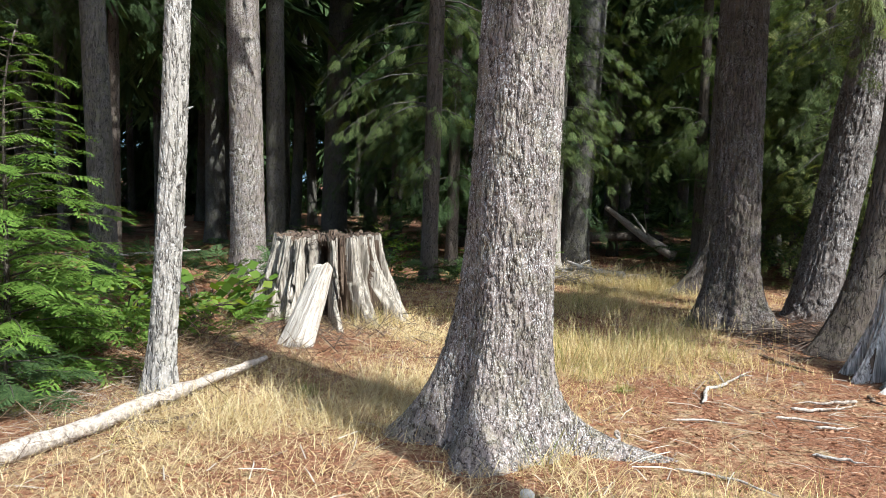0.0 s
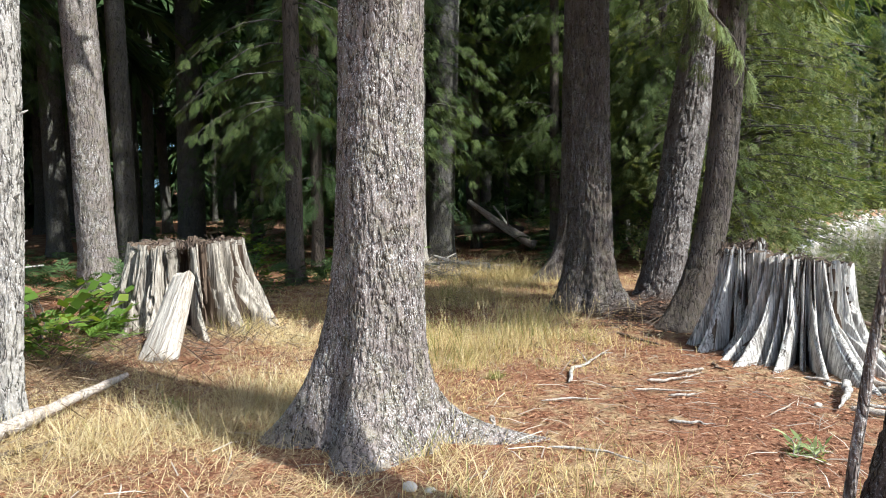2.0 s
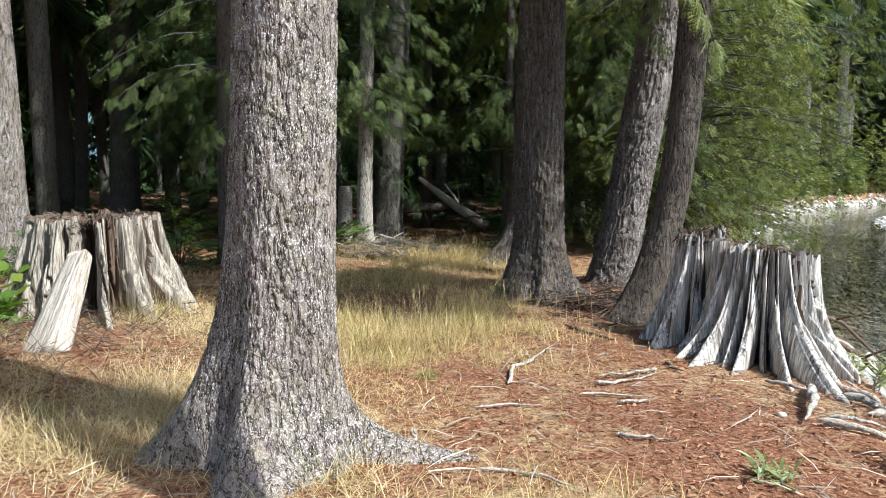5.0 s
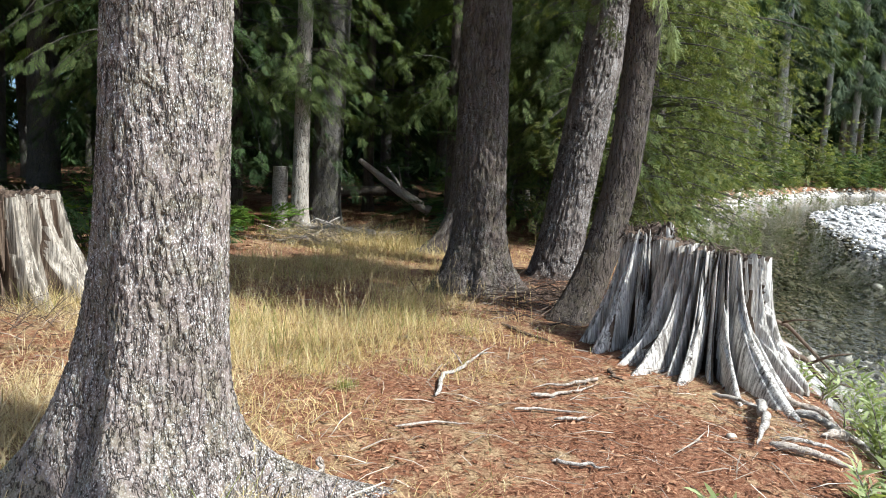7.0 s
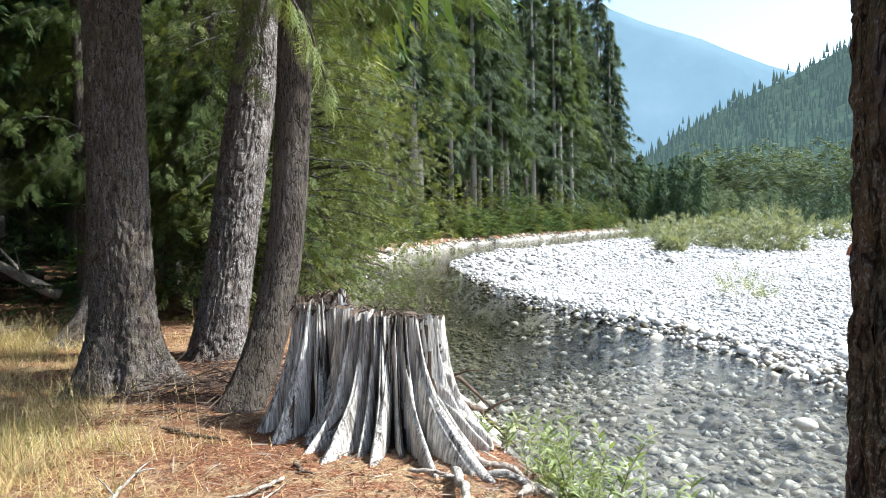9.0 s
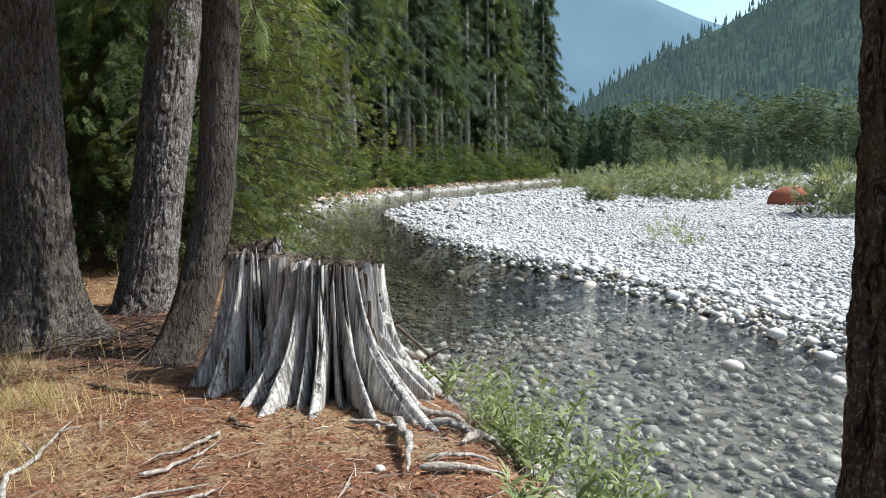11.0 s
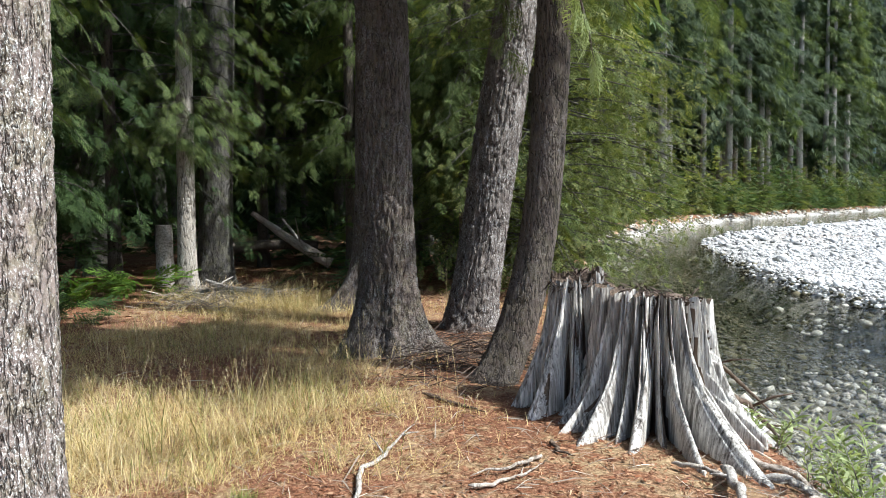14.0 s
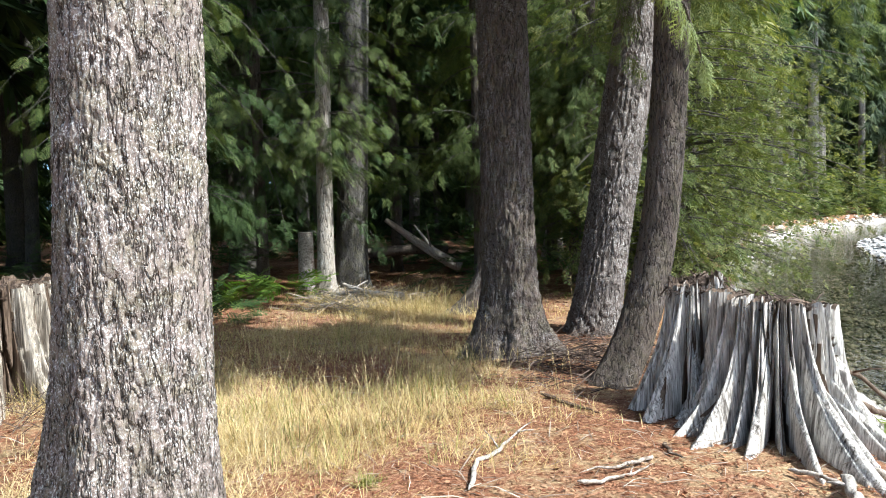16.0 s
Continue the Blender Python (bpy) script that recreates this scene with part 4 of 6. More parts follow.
log("fallen_log", [(2.38, 14.4, 0.06), (2.85, 13.7, 0.1), (3.25, 12.95, 0.1)], [0.05, 0.075, 0.1], "low weathered log end beside the path", WOOD_GREY, seed=24, stubs=[(0.2, (0.5, 0.2, 0.3), 0.7, 0.02), (0.4, (-0.6, -0.3, 0.3), 0.5, 0.02), (0.1, (0.2, -0.6, 0.25), 0.8, 0.015)])
log("fallen_branch", [(2.2, 14.1, 0.06), (2.7, 13.5, 0.2), (3.1, 13.2, 0.1)], [0.02, 0.035, 0.03], "grey dead branch on the log heap", WOOD_GREY, "branch", seed=28, stubs=[(0.5, (-0.5, -0.5, 0.2), 0.5, 0.012)])
log("fallen_branch", [(2.5, 14.5, 0.22), (2.75, 13.9, 0.16), (2.8, 13.1, 0.05)], [0.03, 0.03, 0.015], "grey dead branch on the log heap", WOOD_GREY, "branch", seed=29)
log("fallen_log", [(-6.2, 11.0, 0.35), (-4.6, 11.6, 0.45), (-3.9, 11.9, 0.5)], [0.03, 0.025, 0.012], "thin dead branch at the wood's edge", WOOD_GREY, seed=25)
log("broken_trunk", [(2.0, 15.9, -0.1), (2.0, 15.9, 0.6), (2.0, 15.9, 1.15)], [0.17, 0.15, 0.14], "short broken grey trunk beside a pale tree", WOOD_GREY, "dead tree", seed=26)

# slim leaning pole by the near trunk
log("sapling", [(1.1, 1.43, -0.1), (1.167, 1.367, 0.94), (1.238, 1.305, 1.67), (1.36, 1.2, 2.9)], [0.0145, 0.0125, 0.011, 0.008], "slim leaning dark sapling stem", BARK_FIR, "sapling", seed=27, stubs=[(0.42, (0.5, 0.2, 0.6), 0.06, 0.006)])


# ---- forest behind ----
wood_rng = random.Random(41)
DEEP = dict(leaf=LEAF_DARK, z0=7.0, z1=20.0, reach=3.4, count=25, template=TUFT, size=1.5, per=9, wood=False)


def forest():
    placed = [(-3.4, 12.8), (-3.5, 15.4), (-4.75, 10.3), (-3.05, 20.5), (2.85, 15.8), (2.27, 15.0), (-0.22, 12.5), (4.05, 11.75)]
    k = 0
    while k < 64:
        y = wood_rng.uniform(13, 44)
        x = wood_rng.uniform(-6 - y * 0.7, np.interp(y, BANK_Y, BANK_X) - 3.5)
        if abs(x - (3.0 + (y - 11) * 0.3)) < 1.1 and y < 22:
            continue
        if any((x - a) ** 2 + (y - b) ** 2 < 3.2 for a, b in placed):
            continue
        placed.append((x, y))
        k += 1
        r = wood_rng.uniform(0.1, 0.34)
        tree("conifer_tree", (x, y), "straight dark conifer trunk deep in the wood", r, wood_rng.uniform(18, 26), BARK_DARK, (wood_rng.uniform(-0.03, 0.03), wood_rng.uniform(-0.02, 0.02)), 0.3, 0.3, 26, 18, 0.006, 0.07, 100 + k,
             group="trees of the dark wood", crowns=[dict(DEEP, count=38, z0=5.5) if x < -0.5 else DEEP])
    # trees beside and behind the walker, on the land side
    for x, y in ((-9, 3), (-11, -2), (-8, -6), (-12, 7), (-7.5, 8.2), (-10.5, 10.5), (-6, -9), (-14, -7), (-1.5, -9)):
        k += 1
        tree("conifer_tree", (x, y), "straight dark conifer trunk deep in the wood", 0.22, 22, BARK_DARK, (0, 0), 0.3, 0.3, 26, 18, 0.006, 0.07, 100 + k, group="trees of the dark wood", crowns=[DEEP])


forest()


def bush(name, at, label, category, r, tall, count, template, size, leaf, seed, up=0.6, stems=True, group="", kind="", base=0.0, z=None, droop=0.0):
    """A leafy bush: stems fan up from the foot, sprays along them."""
    rr = random.Random(seed)
    top = thing(name, (at[0], at[1], h1(*at) if z is None else z), label, category, group, kind)
    pos, fwd, ups, sc, st = [], [], [], [], []
    for k in range(count):
        a = rr.uniform(0, 6.283)
        q = r * math.sqrt(rr.random())
        zz = base + (tall - base) * rr.random() * (1 - 0.45 * (q / r) ** 2)
        p = np.array([math.cos(a) * q, math.sin(a) * q, zz])
        d = np.array([math.cos(a) * (0.35 + q / r), math.sin(a) * (0.35 + q / r), up * rr.uniform(-0.4, 1.2) - droop])
        pos.append(p)
        fwd.append(d)
        ups.append((rr.uniform(-0.5, 0.5), rr.uniform(-0.5, 0.5), 1))
        sc.append(size * rr.uniform(0.6, 1.25))
        if stems and k % max(1, count // 14) == 0:
            st.append(tube(np.array([[p[0] * 0.1, p[1] * 0.1, -0.1], p * 0.55 + np.array([0, 0, 0.08]), p + unit(d) * size * 0.5]), [0.012, 0.008, 0.003], 5)[:2])
    part("foliage", mesh_of("foliage", *scatter(*template, frames(pos, fwd, ups, sc)), leaf, False), top)["kind"] = "stuff"
    if st:
        part("stem_wood", mesh_of("stem_wood", *join(*st), BARK_CEDAR), top)["kind"] = "stuff"
    return top


def hemlock(at, tall, reach, count, seed, label, size=0.32, leaf=None, tip=0.35):
    """Young conifer, branches to the ground, nodding leader."""
    rr = random.Random(seed)
    top = thing("young_conifer", (at[0], at[1], h1(*at)), label, "young tree")
    zs = np.linspace(-0.1, tall, 12)
    lead = np.stack([tip * np.clip(zs / tall - 0.75, 0, 1) ** 2 * 4, zs * 0, zs], 1)
    part("trunk", tube_mesh("trunk", lead, np.linspace(0.03, 0.005, 12), BARK_CEDAR, 7), top)
    pos, fwd, ups, sc, limbs = [], [], [], [], []
    for k in range(count):
        u = (k + rr.random()) / count
        u = u ** 1.15
        z = 0.08 + (tall * 0.98 - 0.08) * u
        a = k * 2.4 + rr.uniform(-0.4, 0.4)
        ln = reach * (1 - u) ** 0.75 * rr.uniform(0.75, 1.15) + 0.14
        d = np.array([math.cos(a), math.sin(a), 0.0])
        t = np.linspace(0, 1, 5)
        base = np.array([np.interp(z, zs, lead[:, 0]), 0, z])
        line = base + d * (ln * t)[:, None] + np.array([0, 0, 1.0]) * (ln * (0.35 * t - 0.3 * t ** 2))[:, None]
        limbs.append(tube(line, np.linspace(0.007, 0.002, 5), 4)[:2])
        n = max(3, int(ln / reach * 15))
        for s in range(n):
            uu = 0.15 + 0.85 * (s + rr.random()) / n
            p = np.array([np.interp(uu, t, line[:, c]) for c in range(3)])
            sd = 1 if s % 2 else -1
            pos.append(p)
            fwd.append(d * 0.8 + np.array([-d[1], d[0], 0]) * sd * rr.uniform(0.3, 0.9) + np.array([0, 0, rr.uniform(-0.25, 0.15)]))
            ups.append((rr.uniform(-0.25, 0.25), rr.uniform(-0.25, 0.25), 1))
            sc.append(size * rr.uniform(0.6, 1.1) * (0.45 + 0.6 * (1 - u)))
    crown = part("crown", mesh_of("crown", *scatter(*SPRAY_MID, frames(pos, fwd, ups, sc)), leaf or LEAF_HEMLOCK, False), top)
    part("twig_wood", mesh_of("twig_wood", *join(*limbs), BARK_CEDAR), crown)["kind"] = "stuff"
    return top


hemlock((-3.35, 5.6), 2.75, 1.0, 105, 51, "bright green young hemlock with feathery branches", tip=0.5)
hemlock((-4.4, 6.9), 1.7, 0.8, 60, 52, "small green young hemlock in the undergrowth")
hemlock((6.6, 17.4), 2.2, 0.8, 46, 53, "small sunlit young conifer in the dark wood", 0.4)
hemlock((-2.95, 4.9), 0.5, 0.35, 22, 54, "tiny young conifer among dry grass", 0.2, LEAF_DARK)

bush("broadleaf_bush", (-2.75, 8.3), "bright green broadleaf bush beside the stump", "bush", 0.5, 0.7, 46, TWIG_MAPLE, 0.36, LEAF_BROAD, 61)
bush("broadleaf_bush", (-3.2, 7.2), "green broadleaf bush at the wood's edge", "bush", 0.7, 0.7, 130, TWIG_BROAD, 0.34, LEAF_BROAD, 62)
bush("broadleaf_bush", (-3.9, 6.3), "dense green bush beneath a young hemlock", "bush", 0.7, 0.6, 120, TWIG_BROAD, 0.3, LEAF_HEMLOCK, 63)
bush("fern", (-2.3, 7.5), "low green fern in dry grass", "fern", 0.35, 0.3, 26, SPRAY_FINE, 0.4, LEAF_HEMLOCK, 64, 0.9, False)
bush("fern", (-3.0, 5.1), "low dark green fern by the fallen log", "fern", 0.3, 0.25, 22, SPRAY_FINE, 0.35, LEAF_DARK, 65, 0.9, False)
bush("fern", (1.55, 14.9), "green fern at the foot of a pale tree", "fern", 0.45, 0.45, 44, SPRAY_MID, 0.5, LEAF_HEMLOCK, 66, 0.9, False)
bush("fern", (0.75, 14.3), "low green fern at the wood's edge", "fern", 0.4, 0.35, 36, SPRAY_MID, 0.45, LEAF_HEMLOCK, 69, 0.9, False)
for k, (x, y, r) in enumerate(((-3.3, 10.9, 0.7), (-4.6, 11.6, 0.9), (-2.4, 11.3, 0.6), (-5.6, 9.8, 0.9), (-4.0, 8.9, 0.6), (-0.9, 11.6, 0.5), (0.4, 12.2, 0.4))):
    bush("undergrowth_bush", (x, y), "low dark green undergrowth at the wood's edge", "bush", r, 0.4 + 0.25 * r, 90, SPRAY_MID, 0.3, LEAF_DARK, 260 + k, 0.7, False, "undergrowth of the wood")
bush("broadleaf_bush", (-0.95, 12.4), "small sunlit bush behind the stump", "bush", 0.45, 1.0, 60, TWIG_BROAD, 0.3, LEAF_BROAD, 67)
bush("broadleaf_bush", (8.2, 16.0), "pale green low bush by the river wood", "bush", 0.9, 0.9, 110, TWIG_BROAD, 0.3, LEAF_WILLOW, 68)
under_rng = random.Random(77)
for k in range(46):
    y = under_rng.uniform(13.5, 30)
    x = under_rng.uniform(-5 - y * 0.55, np.interp(y, BANK_Y, BANK_X) - 1.5)
    if abs(x - (2.7 + (y - 11) * 0.3)) < 2.0 and y < 20 or math.hypot(x - 2.2, y - 15) < 2.3:
        continue
    bush("undergrowth_bush", (x, y), "dark evergreen undergrowth in the wood", "bush", under_rng.uniform(0.8, 1.6), under_rng.uniform(0.8, 2.4) * (0.4 if x < -1 else 1.0), 60, SPRAY_MID, 0.45 if x < -1 else 0.7, LEAF_DARK, 200 + k, 0.5, False, "undergrowth of the wood")

# low-boughed cedars at the wood's edge
# the first two wear LEAF_DARK: their shade is put into the leaf colour
CEDARS = ((0.2, 14.2, 1.25, LEAF_DARK), (1.2, 16.6, 2.3, LEAF_DARK), (5.5, 15.7, 1.8, LEAF_CEDAR), (4.4, 18.8, 2.4, LEAF_CEDAR), (7.0, 14.4, 1.6, LEAF_CEDAR), (7.9, 17.5, 2.6, LEAF_DARK), (3.4, 20.0, 2.6, LEAF_DARK), (-1.2, 18.5, 2.0, LEAF_DARK),
          (-6.5, 14.5, 2.4, LEAF_DARK), (6.4, 12.5, 1.2, LEAF_CEDAR), (-8.0, 11.0, 2.4, LEAF_DARK), (0.6, 21.0, 2.6, LEAF_DARK))
for k, (x, y, reach, leaf) in enumerate(CEDARS):
    tree("cedar_tree", (x, y), "cedar with drooping feathery boughs at the wood's edge", 0.12, 12, BARK_CEDAR, (0, 0), 0.4, 0.3, 40, 26, 0.005, 0.05, 300 + k, group="cedars at the wood's edge",
         crowns=[dict(leaf=leaf, z0=5.0 if x < -5 else 2.1 if 2 < x < 6 else (1.7 if y < 14 else 1.3), z1=4.2 if x > 4 and y < 14 else 6.5, reach=reach, count=62, template=SPRAY_CEDAR, size=0.25, per=34, shape="round", droop=0.45 if 2 < x < 6 else 0.7, loose=0.35), *([dict(HIGH, z0=6, z1=12, reach=reach, count=24)] if x < 0 or y > 16 else [])])
tree("alder_tree", (9.0, 20.5), "slim leaning pale trunk in the river wood", 0.1, 7, BARK_ALDER, (0.14, -0.06), 0.3, 0.3, 30, 20, 0.004, 0.05, 330)

# overhanging boughs by the river
RIVERSIDE = ((7.3, 12.0, 2.0, 0.3, 80), (8.3, 13.0, 2.5, 0.3, 100), (10.3, 15.6, 2.8, 0.2, 110), (12.5, 20.0, 3.2, 0.2, 100))
for k, (x, y, reach, z0, n) in enumerate(RIVERSIDE):
    tree("riverside_tree", (x, y), "leafy tree with fine green boughs hanging over the river", 0.13, 11, BARK_CEDAR, (0.03, -0.02), 0.4, 0.3, 40, 26, 0.005, 0.05, 340 + k, group="trees over the river",
         crowns=[dict(leaf=LEAF_RIVER, z0=z0, z1=6.5, reach=reach, count=n, template=SPRAY_SMALL, size=0.2, per=30, shape="round", droop=0.35, loose=0.8), *([dict(HIGH, leaf=LEAF_RIVER, z0=6, z1=11, reach=reach, count=26)] if k > 1 else []),
                 dict(leaf=LEAF_RIVER if k > 0 else LEAF_CEDAR, z0=0.2, z1=4.5, reach=reach * 1.0, count=n // 2, template=TWIG_BROAD if k > 0 else SPRAY_CEDAR, size=0.26, per=20, shape="round", droop=0.35, loose=0.9)])


def low_bough():
    """Drooping bough that reaches out from the large conifer over the clearing."""
    rr = random.Random(88)
    t = np.linspace(0, 1, 10)
    way = np.array([(0.15, 0.0, 4.3), (1.1, 0.12, 4.05), (1.9, 0.25, 3.3), (2.35, 0.32, 2.72), (2.8, 0.65, 2.55), (3.12, 0.95, 2.28)])
    line = np.stack([np.interp(t, np.linspace(0, 1, 6), way[:, c]) for c in range(3)], 1)
    limb = part("limb", tube_mesh("limb", line, np.linspace(0.03, 0.004, 10), BARK_CEDAR, 7), big, "long drooping limb")
    n = 58
    us = np.array([0.5 + 0.5 * rr.random() for _ in range(n)])
    p = np.stack([np.interp(us, t, line[:, c]) for c in range(3)], 1)
    d = np.stack([np.array([0.5 + rr.uniform(-0.5, 0.4), 0.3 + rr.uniform(-0.5, 0.4), -0.75 + rr.uniform(-0.4, 0.3)]) for _ in range(n)])
    ups = np.stack([np.array([rr.uniform(-0.5, 0.5), -0.6, 0.8]) for _ in range(n)])
    part("needles", mesh_of("needles", *scatter(*SPRAY_FINE, frames(p, d, ups, [rr.uniform(0.1, 0.24) for _ in range(n)])), LEAF_WILLOW, False), limb, "pale green feathery needles")["kind"] = "stuff"


low_bough()

# willows at the bank
def willow(at, spread, tall, stems, seed, label, leaf_len=0.115):
    """Upright thin stems set with narrow leaves."""
    rr = random.Random(seed)
    top = thing("willow_shrub", (at[0], at[1], h1(*at)), label, "shrub", "willows on the bank")
    pos, fwd, ups, sc = [], [], [], []
    for k in range(stems):
        a, q = rr.uniform(0, 6.283), spread * math.sqrt(rr.random())
        high = tall * rr.uniform(0.55, 1.05)
        t = np.linspace(0, 1, 9)
        out = rr.uniform(0.1, 0.45) * high
        base = np.array([math.cos(a) * q * 0.6, math.sin(a) * q * 0.6, -0.08])
        d = np.array([math.cos(a + rr.uniform(-0.8, 0.8)), math.sin(a + rr.uniform(-0.8, 0.8)), 0])
        line = base + d * (out * t ** 1.6)[:, None] + np.array([0, 0, 1.0]) * (high * t)[:, None]
        line[:, 0] += 0.015 * np.sin(t * 9 + k)
        part("stem", tube_mesh("stem", line, np.linspace(0.006, 0.0015, 9), BARK_ALDER, 5), top)
        n = int(high * 52)
        for q in range(n):
            u = 0.22 + 0.78 * (q + rr.random()) / n
            b = q * 2.4 + rr.uniform(-0.4, 0.4)
            pos.append([np.interp(u, t, line[:, c]) for c in range(3)])
            fwd.append((math.cos(b), math.sin(b), rr.uniform(0.1, 1.1)))
            ups.append((rr.uniform(-0.6, 0.6), rr.uniform(-0.6, 0.6), 1))
            sc.append(leaf_len * rr.uniform(0.55, 1.25) * (1.15 - 0.4 * u))
    tv = np.array([(0, 0, 0), (0.3, -0.1, 0.02), (0.65, -0.085, 0.0), (1.0, 0, -0.1), (0.65, 0.085, 0.0), (0.3, 0.1, 0.02)])
    tf = np.array([(0, 1, 5), (1, 2, 5), (2, 4, 5), (2, 3, 4)])
    part("foliage", mesh_of("foliage", *scatter(tv, tf, frames(pos, fwd, ups, sc)), LEAF_WILLOW, False), top, "narrow pale green leaves")["kind"] = "stuff"


for k, (x, y, r, tall, n) in enumerate(((4.3, 3.95, 0.2, 0.75, 8), (4.55, 4.3, 0.25, 0.6, 8), (4.25, 3.55, 0.2, 0.7, 7), (4.6, 3.6, 0.25, 0.6, 8), (4.0, 3.2, 0.22, 0.55, 7), (4.2, 2.7, 0.25, 0.5, 8), (4.5, 2.35, 0.25, 0.55, 8), (3.75, 2.55, 0.2, 0.4, 6), (4.85, 4.75, 0.25, 0.5, 7), (4.95, 5.3, 0.2, 0.4, 6), (3.45, 3.45, 0.14, 0.28, 5), (2.67, 3.50, 0.1, 0.2, 4))):
    willow((x, y), r, tall, n + 4, 400 + k, "young willow with narrow pale green leaves on the bank")
willow((4.85, 4.55), 0.05, 1.3, 2, 420, "single tall willow shoot at the water's edge", 0.06)

# ---- distance ----
def far_conifer(name, at, tall, reach, seed, leaf, z, bare=0.25):
    rr = random.Random(seed)
    top = thing(name, (at[0], at[1], z), "tall dark conifer on the far river bank", "tree", "conifers along the river")
    part("trunk", tube_mesh("trunk", [(0, 0, -0.5), (0, 0, tall * 0.5), (0, 0, tall)], [tall * 0.0105, tall * 0.008, 0.03], BARK_SNAG, 8), top)
    leaves, _ = crown_arrays(rr, tall * bare, tall, reach, int(tall * (2.6 + reach * 0.35)), TUFT_FINE, 0.8 + reach * 0.09, 0.6, "cone", 11, (0, 0), False)
    part("crown", mesh_of("crown", *leaves, leaf, False), top)


for x, y, tall, reach in ((111, 74, 46, 9.5), (101, 71.5, 43, 8.5), (92, 69, 44, 8.0), (84, 66.5, 40, 7.5), (119, 77, 27, 7.0), (127, 79.5, 20, 6.0), (137, 81, 15, 5.0), (148, 83, 12, 5.0)):
    far_conifer("conifer_tree", (x, y), tall, reach, 480 + int(x), LEAF_FIR_FAR, h1(x, y), 0.06)
bank_rng = random.Random(91)
for k in range(58):
    y = float(np.interp(17 + 100 * (k + bank_rng.random()) / 58, BANK_X, BANK_Y))
    back = bank_rng.uniform(2.5, 11)
    x = np.interp(y, BANK_Y, BANK_X) - back * 0.9
    yy = y + back * 0.55
    tall = bank_rng.uniform(24, 36)
    far_conifer("conifer_tree", (x, yy), tall, bank_rng.uniform(3.0, 4.8), 500 + k, LEAF_FIR_FAR if k % 3 else LEAF_CEDAR, h1(x, yy), bank_rng.uniform(0.18, 0.46))
for k in range(64):
    y = float(np.interp(16 + 108 * (k + bank_rng.random()) / 64, BANK_X, BANK_Y))
    x = np.interp(y, BANK_Y, BANK_X) - bank_rng.uniform(0.8, 4.5)
    bush("bank_shrub", (x, y + 0.8), "green shrub on the far river bank", "shrub", bank_rng.uniform(1.0, 2.2), bank_rng.uniform(1.6, 7.0), 190, TUFT_FINE, 0.7, (LEAF_RIVER, LEAF_CEDAR, LEAF_DARK)[k % 3], 600 + k, 0.6, False, "shrubs along the river")


def far_woods(name, label, az0, az1, r0, r1, count, tall0, tall1, leaf, seed, round_crowns):
    rr = random.Random(seed)
    tv, tf = TUFT_FINE
    pos, fwd, ups, sc = [], [], [], []
    for k in range(count):
        a, r = radians(rr.uniform(az0, az1)), rr.uniform(r0, r1)
        x, y, tall = r * math.sin(a), r * math.cos(a), rr.uniform(tall0, tall1)
        for q in range(64):
            u = rr.random()
            zz = tall * u
            w = tall * (0.26 * math.sqrt(max(0, 1 - (2 * u - 0.9) ** 2)) if round_crowns else 0.17 * (1 - u))
            b = rr.uniform(0, 6.283)
            pos.append((x + math.cos(b) * w * 0.5, y + math.sin(b) * w * 0.5, zz - 0.5))
            fwd.append((math.cos(b), math.sin(b), 0.1 if round_crowns else -0.5))
            ups.append((rr.uniform(-0.5, 0.5), rr.uniform(-0.5, 0.5), 1))
            sc.append(tall * 0.13 * rr.uniform(0.7, 1.2))
    ob = new(name, mesh_of(name, *scatter(tv, tf, frames(pos, fwd, ups, sc)), leaf, False))
    tagged(ob, label, "woods", kind="stuff")


far_woods("far_conifer_woods", "dark conifer wood across the gravel bar", 63, 125, 150, 200, 620, 3, 8, WOODS_FAR, 5, False)
far_woods("far_alder_woods", "light green broadleaf wood beyond the gravel bar", 63, 122, 215, 300, 800, 13, 24, WOODS_PALE, 6, True)


far_woods("bank_end_woods", "mixed conifers at the end of the river wood", 57.8, 64.0, 130, 175, 110, 7, 14, WOODS_FAR, 15, False)
far_woods("bank_end_shrubs", "young trees where the wood meets the gravel", 60.5, 69.0, 140, 180, 130, 3, 8, WOODS_PALE, 16, True)


def bank_woods():
    """Closed wood standing behind the first row along the river."""
    rr = random.Random(17)
    pos, fwd, ups, sc = [], [], [], []
    for k in range(210):
        x0 = rr.uniform(20, 126)
        y0 = float(np.interp(x0, BANK_X, BANK_Y))
        b = rr.uniform(11, 30)
        x, y, tall = x0 - b * 0.75, y0 + b * 0.66, rr.uniform(24, 37)
        g = h1(x, y)
        for q in range(120):
            u = rr.random()
            a = rr.uniform(0, 6.283)
            w = tall * 0.13 * (1 - u) * rr.uniform(0.3, 1)
            pos.append((x + math.cos(a) * w, y + math.sin(a) * w, g + tall * u))
            fwd.append((math.cos(a), math.sin(a), -0.5))
            ups.append((rr.uniform(-0.5, 0.5), rr.uniform(-0.5, 0.5), 1))
            sc.append(rr.uniform(1.2, 2.4))
    tagged(new("bank_woods", mesh_of("bank_woods", *scatter(*TUFT, frames(pos, fwd, ups, sc)), LEAF_DARK, False)), "closed conifer wood behind the river bank", "woods", kind="stuff")


bank_woods()
far_woods("deep_woods", "dark heart of the wood", -85, 24, 38, 60, 330, 12, 20, LEAF_DARK, 7, False)


